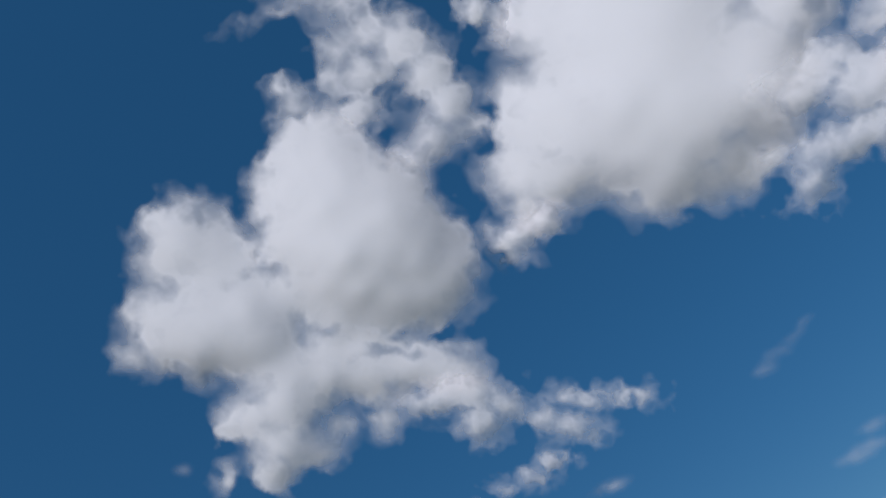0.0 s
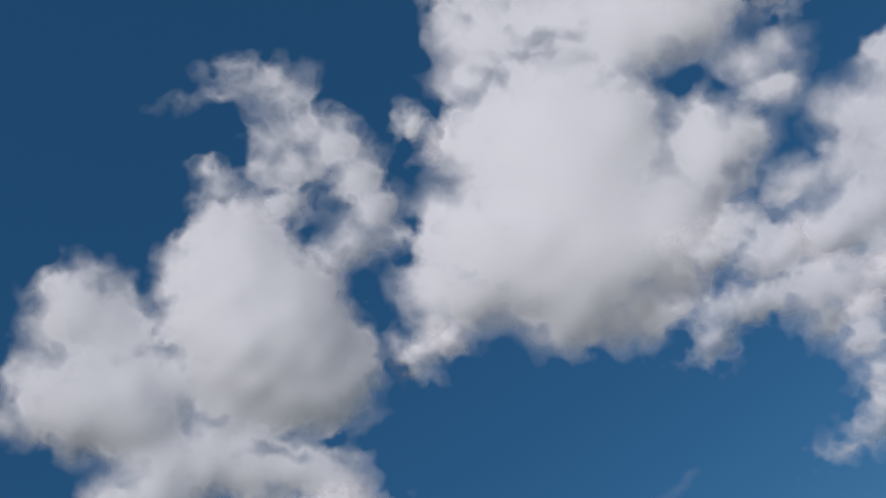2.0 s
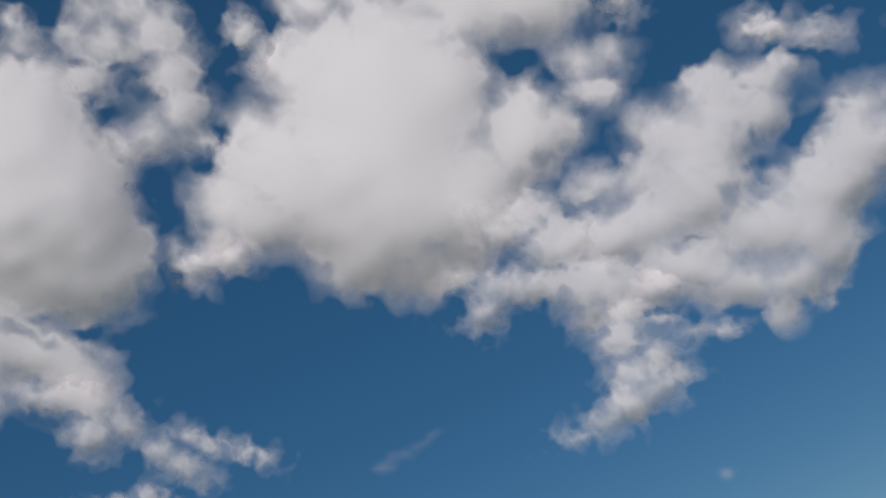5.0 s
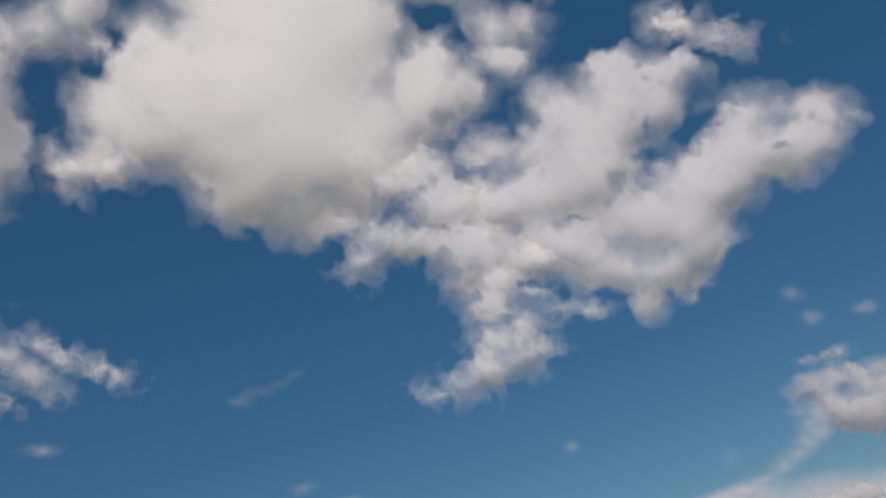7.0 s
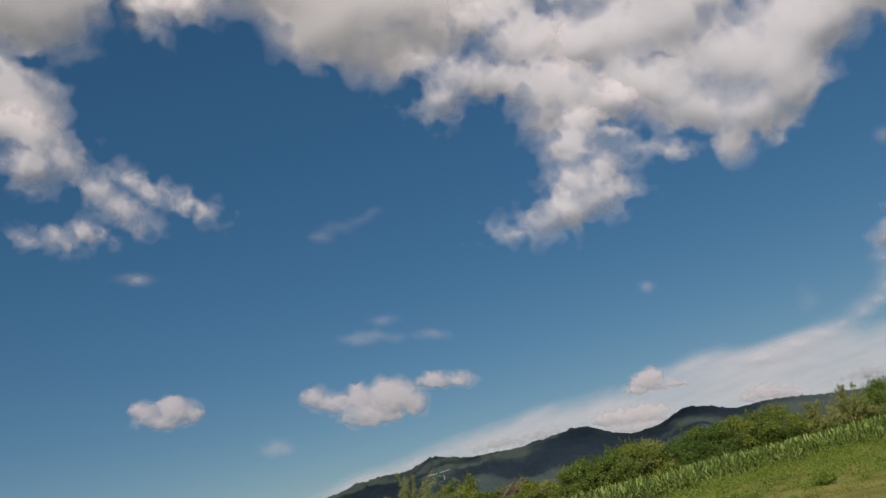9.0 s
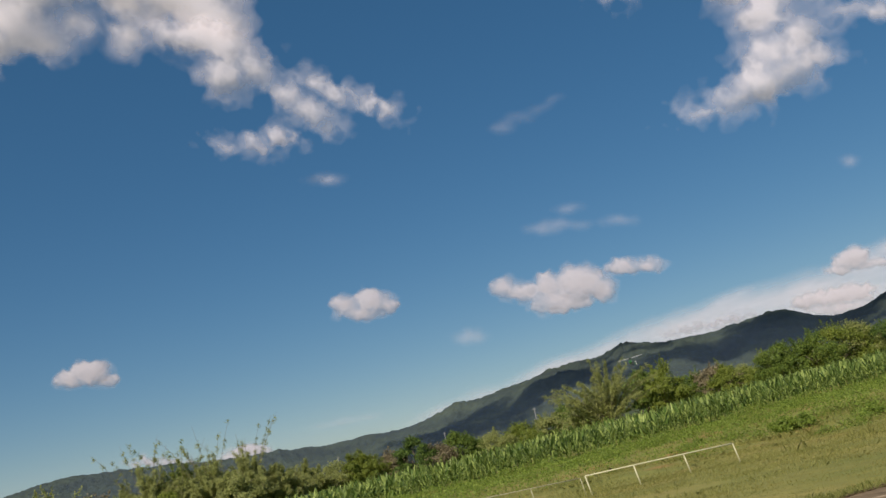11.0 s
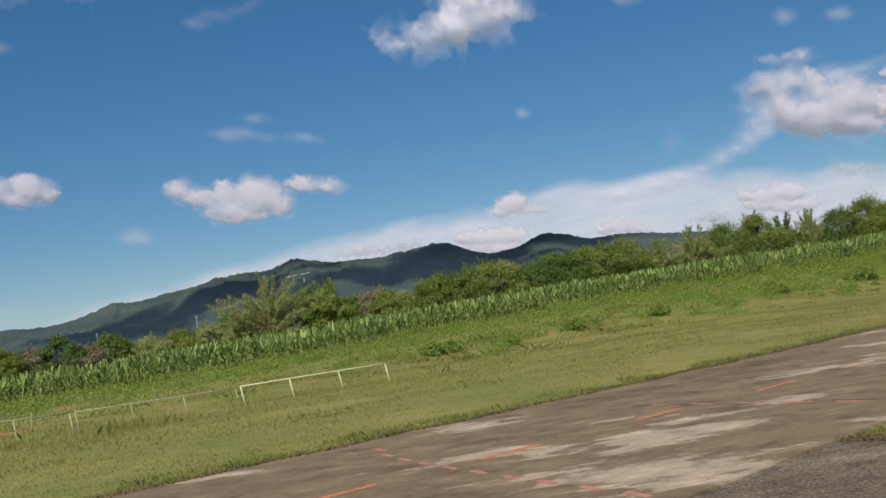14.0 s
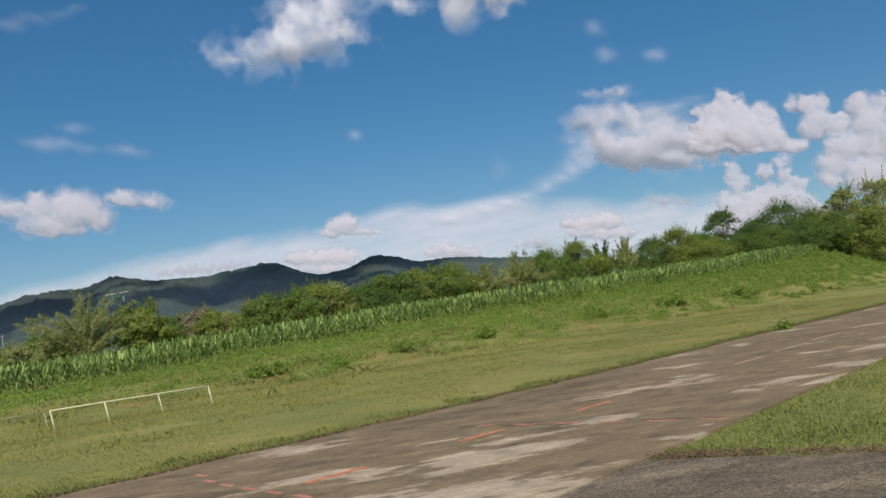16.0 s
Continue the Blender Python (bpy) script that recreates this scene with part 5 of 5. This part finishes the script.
def bamboo(name, height, width, material, culms=66, spiky=0, arch=0.22, leafy=0):
    """A clump of bamboo: plumes arching out from one root, each feathered with sprays of narrow drooping leaves."""
    e = new(name)
    stems, pts = [], []
    for k in range(culms + spiky):
        shoot = k >= culms                # a young shoot standing out above the clump
        t, r = rng.random() * 2 * np.pi, math.sqrt(rng.random())
        h = height * ((rng.uniform(1.0, 1.12) if leafy else rng.uniform(1.05, 1.4)) if shoot else rng.uniform(0.68, 1.04) * (1 - 0.3 * r * r))
        out = np.array((math.cos(t), math.sin(t), 0.0))
        ex = out * width / 2 * r * (0.5 if leafy and shoot else rng.uniform(0.7, 1.3))
        f = np.linspace(0, 1, 8)[:, None]
        line = ex * (0.4 * f + 0.6 * f ** 2) + np.array((0, 0, h)) * (f - (0.04 if shoot else arch * r) * f ** 4)
        stems.append(tube([tuple(p) for p in line], list(np.linspace(0.022 if shoot else 0.045, 0.006, 8)), 5))
        # leafy sprays along the plume
        for q in 0.12 + 0.88 * rng.random((44 if leafy else 12) if shoot else 32) ** 0.85:
            i = min(6, int(q * 7))
            p = line[i] + (line[i + 1] - line[i]) * (q * 7 - i)
            w = rng.random() * 2 * np.pi
            d = np.array((math.cos(w), math.sin(w), rng.uniform(0.2, 1.0) if leafy and shoot else rng.uniform(-0.3, 0.6))) * rng.uniform(0.18, 0.6) * (1.15 - 0.92 * q) * min(1.0, width / 4.5) * ((0.9 if leafy else 0.28) if shoot else 1.0)
            g = rng.random(15)[:, None]
            pts.append(p + d * g - np.array((0, 0, 0.22)) * g ** 2 + rng.normal(size=(15, 3)) * 0.07)
    part("stalk", tubes("stalk", stems, M_BARK), e)
    pts = np.concatenate(pts)
    P, F = leaf_cards(pts, 0.08, 0.55, 2.3, 0.22, unit(pts * np.array((1, 1, 0.1)) + rng.normal(size=pts.shape) * 0.9 + np.array((0, 0, width * 0.35))))
    part("foliage", mesh_np("foliage", P, F, material), e)
    return e


def put(ob, az, d):
    x, y = bearing(az, d)
    z = float(land(x * ES[0] + y * ES[1], x * EN[0] + y * EN[1]))
    ob.location = (x, y, z)


def top_at(az, d, el):
    """Height of a tree at that bearing and distance whose top stands el degrees above the eye."""
    x, y = bearing(az, d)
    return 1.6 + d * math.tan(radians(el)) - float(land(x * ES[0] + y * ES[1], x * EN[0] + y * EN[1]))


TREES = "trees beyond the maize"
for az, d, el, w, kind, m in ((0.5, 86, 4.9, 10.0, "bamboo", 3), (1.6, 90, 2.6, 5.0, "bamboo", 3), (-2.9, 92, 3.0, 5.0, "tree", 1), (-1.7, 95, 3.1, 5.0, "tree", 0), (-3.7, 96, 2.4, 4.5, "shrub", 0), (-6.6, 96, 2.3, 4.5, "shrub", 1), (-9.6, 96, 2.9, 4.5, "tree", 0), (-11.6, 96, 3.0, 5.0, "tree", 0), (-13.6, 100, 3.2, 6.0, "tree", 3), (-15.6, 100, 3.0, 6.0, "tree", 2), (-20.0, 108, 3.3, 7.0, "tree", 2), (-4.6, 100, 2.2, 6.0, "shrub", 0), (-5.8, 98, 2.5, 5.4, "shrub", 4), (-7.4, 104, 2.1, 6.0, "shrub", 3)) + ((-8.7, 100, 2.5, 5.4, "tree", 1), (-10.5, 98, 3.6, 5.0, "bamboo", 2), (-12.6, 98, 3.1, 7.2, "tree", 1), (-14.6, 102, 3.2, 7.2, "bamboo", 3), (-16.6, 104, 3.2, 6.6, "tree", 0), (-17.6, 102, 3.1, 6.0, "tree", 2), (-19.0, 106, 3.5, 8.4, "tree", 1), (-21.0, 112, 3.2, 7.8, "tree", 1)):
    h = top_at(az, d, el)
    ob = bamboo("bamboo_clump", h, w, M_LEAF[m]) if kind == "bamboo" else broad_tree("tree" if kind == "tree" else "shrub", h, w, M_LEAF[m], low=0.25 if kind == "tree" else 0.05)
    put(ob, az, d)
    tagged(ob, {"bamboo": "feathery arching clump of green bamboo behind the maize", "tree": "leafy green tree standing behind the maize", "shrub": "low bushy shrub behind the maize"}[kind], {"bamboo": "bamboo", "tree": "tree", "shrub": "shrub"}[kind], TREES)
for az, d, el, w, kind, m in ((-22.8, 114, 3.8, 7.5, "bamboo", 3), (-24.9, 120, 4.2, 8.5, "bamboo", 3), (-26.6, 126, 3.4, 9.2, "tree", 0), (-28.4, 133, 3.7, 8.3, "tree", 1), (-29.95, 141, 4.2, 5.0, "bamboo", 2), (-31.3, 148, 4.3, 5.1, "bamboo", 3), (-33.0, 156, 3.4, 10.6, "tree", 2), (-34.4, 154, 3.8, 9.2, "tree", 1),
                              (-35.8, 164, 3.3, 10.8, "tree", 0), (-37.1, 172, 4.5, 9.4, "tree", 2), (-38.8, 172, 3.7, 10.0, "tree", 2), (-40.3, 172, 4.3, 13.1, "tree", 2), (-42.0, 172, 3.7, 11.3, "tree", 0), (-43.5, 172, 4.8, 8.4, "tree", 3), (-45.4, 172, 4.9, 12.7, "tree", 3), (-47.5, 172, 4.6, 12.3, "tree", 0), (-50.0, 172, 4.4, 13.3, "tree", 1), (-53.0, 172, 4.2, 12.9, "tree", 2)):
    h = top_at(az, d, el)
    ob = bamboo("bamboo_clump", h * 0.86, w, M_LEAF[m], spiky=7, leafy=1) if kind == "bamboo" else broad_tree("tree", h, w, M_LEAF[m], *((26000, 90, 0.12, 0.6) if az in (-37.1, -43.5) else (32000, 80, 0.04)))
    put(ob, az, d)
    tagged(ob, "feathery arching clump of green bamboo behind the maize" if kind == "bamboo" else "leafy green tree on the rise behind the maize", "bamboo" if kind == "bamboo" else "tree", TREES)
for az, d, el, w, kind, m in ((33.0, 72, 2.6, 7.0, "tree", 3), (30.0, 72, 2.0, 5.0, "shrub", 4), (27.4, 74, 3.0, 6.0, "bamboo_tall", 3), (25.6, 76, 2.9, 6.0, "bamboo_tall", 1), (23.8, 74, 3.0, 6.5, "bamboo_tall", 3), (26.3, 70, 1.6, 4.0, "shrub", 1), (21.9, 76, 3.0, 6.0, "bamboo_tall", 3), (22.6, 72, 1.6, 4.0, "shrub", 3), (20.2, 78, 2.0, 5.5, "bamboo", 3), (18.6, 82, 1.7, 5.0, "bamboo", 3), (17.0, 84, 1.4, 5.0, "shrub", 3), (15.4, 84, 1.8, 4.5, "bamboo", 1),
                              (13.6, 86, 1.3, 4.5, "shrub", 4), (12.2, 84, 1.9, 4.0, "tree", 2), (10.9, 84, 1.2, 4.0, "shrub", 4), (9.5, 86, 1.7, 4.0, "tree", 0), (7.6, 92, 1.2, 5.0, "shrub", 3), (5.8, 94, 1.4, 5.0, "shrub", 1), (4.0, 94, 1.6, 5.0, "shrub", 3), (2.9, 96, 1.9, 5.0, "shrub", 0)):
    h = top_at(az, d, el)
    ob = bamboo("bamboo_clump", h * 1.18, w * 1.1, M_LEAF[m], culms=120, arch=0.3, spiky=8 if kind == "bamboo_tall" else 0) if kind.startswith("bamboo") else broad_tree("tree" if kind == "tree" else "shrub", h, w, M_LEAF[m], low=0.2 if kind == "tree" else 0.05)
    put(ob, az, d)
    tagged(ob, {"bamboo_tall": "dense bamboo clump with tall bare shoots on top", "bamboo": "feathery clump of yellow-green bamboo", "tree": "small round green tree behind the maize", "shrub": "low bushy shrub at the field edge"}[kind], {"b": "bamboo", "t": "tree", "s": "shrub"}[kind[0]], TREES)

for az, el, w, m in ((-34.0, 2.6, 8, 0), (-36.4, 2.9, 9, 1), (-38.0, 2.8, 9, 2), (-39.7, 3.1, 9, 0), (-41.4, 3.0, 10, 2), (-43.0, 3.4, 9, 0), (-44.7, 3.3, 10, 1), (-46.6, 3.5, 10, 3), (-48.8, 3.4, 11, 0)):
    ob = broad_tree("shrub", top_at(az, 164, el), w, M_LEAF[m], 28000, 110, 0.02)
    put(ob, az, 164)
    tagged(ob, "dense leafy green shrub at the foot of the trees", "shrub", TREES)

# low undergrowth between the maize and the trees
cs = []
for k in range(420):
    ss = rng.uniform(-25, 195)
    nn = rng.uniform(67, 84) - 9 * float(smooth01(np.array((ss - 80) / 30)))
    x, y = sn(ss, nn)
    w, hh = rng.uniform(0.9, 2.2), rng.uniform(0.4, 0.9) * (1 + 0.8 * float(smooth01(np.array((ss - 50) / 60))))
    cs.append(np.array((x, y, float(land(ss, nn)) + hh)) + rng.normal(size=(150, 3)) * np.array((w * 0.5, w * 0.5, hh * 0.5)))
cs = np.concatenate(cs)
P, F = leaf_cards(cs, 0.12, out=unit(rng.normal(size=cs.shape) * 0.6 + np.array((0, -0.4, 0.8))))
under = new("undergrowth", mesh_np("undergrowth", P, F, M_LEAF[0]))
tagged(under, "tangled green undergrowth behind the maize", "undergrowth", kind="stuff")

for az, d, h, w in ((-8.9, 45, 0.5, 1.2), (-10.0, 46, 0.4, 1.0), (-13.5, 47, 0.4, 1.0), (-17.5, 52, 0.45, 1.2), (-22.5, 58, 0.5, 1.3), (-29.0, 70, 0.7, 2.0), (-33.5, 82, 0.8, 2.6), (-37.5, 92, 0.9, 3.0), (-39.5, 35, 0.16, 0.35)):
    ob = broad_tree("bush", h, w, M_WEED, 3600, 40, 0.02)
    put(ob, az, d)
    tagged(ob, "small leafy bush on the grassy bank", "bush", "bushes on the bank")

# dry litter at the corner of the grass patch and along its rim
a = rng.random(5200)
clump = fbm(a * 9, a * 0, 3, 8)
a = a[clump > 0.02]
k = len(a)
s, n = PATCH_S + 0.12 + a * 0.3 + rng.normal(size=k) * (0.05 + 0.08 * rng.random(k)), NEAR_EDGE - 0.1 - a ** 1.5 * 3.4 + rng.normal(size=k) * 0.12
x, y = sn(s, n)
P, F = leaf_cards(np.stack([x, y, 0.015 + 0.035 * rng.random(k)], 1), 0.022, 0.0, 1.9, 0.18)
lit = new("dry_litter", mesh_np("dry_litter", P, F, M_DEBRIS))
tagged(lit, "dry brown grass litter on the concrete edge", "litter", kind="stuff")

# farther scrub and woods on the plain
cs = []
for k in range(420):
    az, d = rng.uniform(-60, 45), rng.uniform(150, 900)
    x, y = bearing(az, d)
    w = rng.uniform(3, 7)
    cs.append(np.array((x, y, rng.uniform(1.0, 2.2))) + rng.normal(size=(55, 3)) * np.array((w * 0.5, w * 0.5, 1.1)))
P, F = leaf_cards(np.concatenate(cs), 0.75)
scrub = new("distant_scrub", mesh_np("distant_scrub", P, F, M_LEAF[3]))
tagged(scrub, "distant green scrub covering the plain", "scrub", kind="stuff")


# ---- mountains ----
def ridge(az):
    """Height of the skyline in degrees, by bearing."""
    el = 2.6 + 1.8 * smooth01((13 - az) / 14) - 2.6 * smooth01((-14 - az) / 26)
    for a, h, w in ((10.1, 0.27, 2.6), (6.0, 0.34, 2.0), (2.5, 0.2, 2.0), (-1.4, 0.42, 1.3), (-6.0, 0.07, 2.0), (-10.3, 0.31, 1.4), (-13.4, -0.63, 1.7), (-16.2, 0.1, 1.0), (-19.5, -0.22, 1.6), (24.0, 0.4, 3.0), (31.0, 0.9, 4.0)):
        el = el + h * np.exp(-((az - a) / w) ** 2)
    return el


az = np.arange(60, -75, -0.09)
rr = np.concatenate([np.linspace(1250, 2900, 96), np.linspace(2915, 3100, 8), np.linspace(3150, 3700, 8)])
AZ, RR = np.meshgrid(az, rr)
f = (RR - 1250) / 1650
crest = np.tan(np.radians(ridge(AZ))) * 2900 + 1.6
spur = fbm(AZ / 3.6, RR / 900, 4, 60, 0.42)
prof = smooth01(f) * (1 + 0.16 * spur * np.sin(np.pi * np.clip(f, 0, 1)))
prof = np.where(f > 1, 1 - smooth01((f - 1) / 0.5), prof)
Xm, Ym = -np.sin(np.radians(AZ)) * RR, np.cos(np.radians(AZ)) * RR
Z = crest * prof + (14 * fbm(Xm / 190, Ym / 260, 3, 70) * np.sin(np.pi * np.clip(f, 0, 1)) + 4.6 * fbm(Xm / 20, Ym / 24, 3, 77, 0.6)) * smooth01(f * 4) - 2
mountain = new("mountain_range", mesh_np("mountain_range", np.stack([Xm, Ym, Z], -1).reshape(-1, 3), sheet_faces(np.ones_like(AZ, bool)), M_MOUNTAIN, True))
tagged(mountain, "long dark green forested mountain range", "mountain", kind="structure")


# ---- power poles ----
def power_pole(az, d, el, width):
    e = new("power_pole")
    h = 1.6 + d * math.tan(radians(el))
    part("shaft", tubes("shaft", [tube([(0, 0, -0.5), (0, 0, h)], [width * 0.42, width * 0.26], 8)], M_POLE), e)
    part("crossarm", tubes("crossarm", [tube([(-0.3, 0, h - 0.4), (0.3, 0, h - 0.4)], [0.04, 0.04], 6)], M_POLE), e)
    for k in (-0.27, 0.27):
        part("insulator", tubes("insulator", [tube([(k, 0, h - 0.4), (k, 0, h - 0.2)], [0.04, 0.03], 6)], M_POLE), e)
    x, y = bearing(az, d)
    e.location = (x, y, 0)
    return tagged(e, "pale grey concrete power pole beyond the field", "power pole", "power poles")


power_pole(4.7, 190, 2.42, 0.28)
power_pole(10.2, 215, 2.08, 0.28)
power_pole(-7.9, 230, 2.0, 0.28)
power_pole(16.6, 260, 1.9, 0.28)


# ---- model helicopter in the air ----
def helicopter():
    """A small model helicopter: canopy, frame, skids, tail boom, fins and two rotors."""
    e = new("model_helicopter")
    bm = bmesh.new()
    bmesh.ops.create_uvsphere(bm, u_segments=16, v_segments=10, radius=1)
    for v in bm.verts:
        k = 1 - 0.45 * max(0, -v.co.y)
        v.co = Vector((v.co.x * 0.05 * k, v.co.y * 0.12 + 0.04, v.co.z * 0.06 * k + (0.012 if v.co.y < 0 else 0)))
    me = bpy.data.meshes.new("canopy")
    bm.to_mesh(me)
    bm.free()
    me.materials.append(M_GREEN)
    for p in me.polygons:
        p.use_smooth = True
    part("canopy", me, e, "glossy green canopy")
    boom = part("boom", tubes("boom", [tube([(0, -0.05, 0.01), (0, -0.46, 0.015)], [0.014, 0.009], 8)], M_BLACK), e, "black tail boom")
    mast = part("mast", tubes("mast", [tube([(0, 0, 0.03), (0, 0, 0.13)], [0.008, 0.006], 8), tube([(-0.04, 0, 0.125), (0.04, 0, 0.125)], [0.012, 0.012], 6)], M_BLACK), e)
    for sgn in (1, -1):
        bm = bmesh.new()
        ring = [(0.03, -0.012), (0.1, -0.02), (0.37, -0.02), (0.385, -0.008), (0.385, 0.008), (0.1, 0.02), (0.03, 0.012)]
        bm.faces.new([bm.verts.new((x * sgn, y * sgn, 0.127 + 0.02 * x)) for x, y in ring])
        r = bmesh.ops.extrude_face_region(bm, geom=bm.faces[:])
        for v in r["geom"]:
            if isinstance(v, bmesh.types.BMVert):
                v.co.z += 0.005
        bmesh.ops.recalc_face_normals(bm, faces=bm.faces)
        me = bpy.data.meshes.new("rotor_blade")
        bm.to_mesh(me)
        bm.free()
        me.materials.append(M_BLADE)
        part("rotor_blade", me, mast, "white rotor blade")
        skid = [tube([(0.055 * sgn, 0.13, -0.085), (0.055 * sgn, 0.1, -0.1), (0.055 * sgn, -0.1, -0.1)], [0.006] * 3, 6)]
        skid += [tube([(0, y, -0.045), (0.05 * sgn, y, -0.09), (0.055 * sgn, y, -0.1)], [0.005] * 3, 6) for y in (0.06, -0.05)]
        part("skid", tubes("skid", skid, M_BLACK), e)
        part("tail_blade", tubes("tail_blade", [tube([(0.02, -0.45, 0.015), (0.02, -0.45 + 0.02 * sgn, 0.015 + 0.07 * sgn)], [0.008, 0.005], 6)], M_BLADE), boom)
    bm = bmesh.new()
    bm.faces.new([bm.verts.new((-0.012, y, z)) for y, z in ((-0.4, 0.02), (-0.47, 0.09), (-0.49, 0.09), (-0.46, 0.01), (-0.485, -0.06), (-0.465, -0.06))])
    r = bmesh.ops.extrude_face_region(bm, geom=bm.faces[:])
    for v in r["geom"]:
        if isinstance(v, bmesh.types.BMVert):
            v.co.x -= 0.004
    me = bpy.data.meshes.new("fin")
    bm.to_mesh(me)
    bm.free()
    me.materials.append(M_GREEN)
    part("fin", me, boom)
    return tagged(e, "small green model helicopter with white rotor blades, in flight", "model helicopter")


heli = helicopter()
x, y = bearing(-1.46, 30.0)
heli.location = (x, y, 1.6 + 30.0 * math.tan(radians(3.83)))
heli.rotation_euler = (radians(12), radians(-6), radians(14))
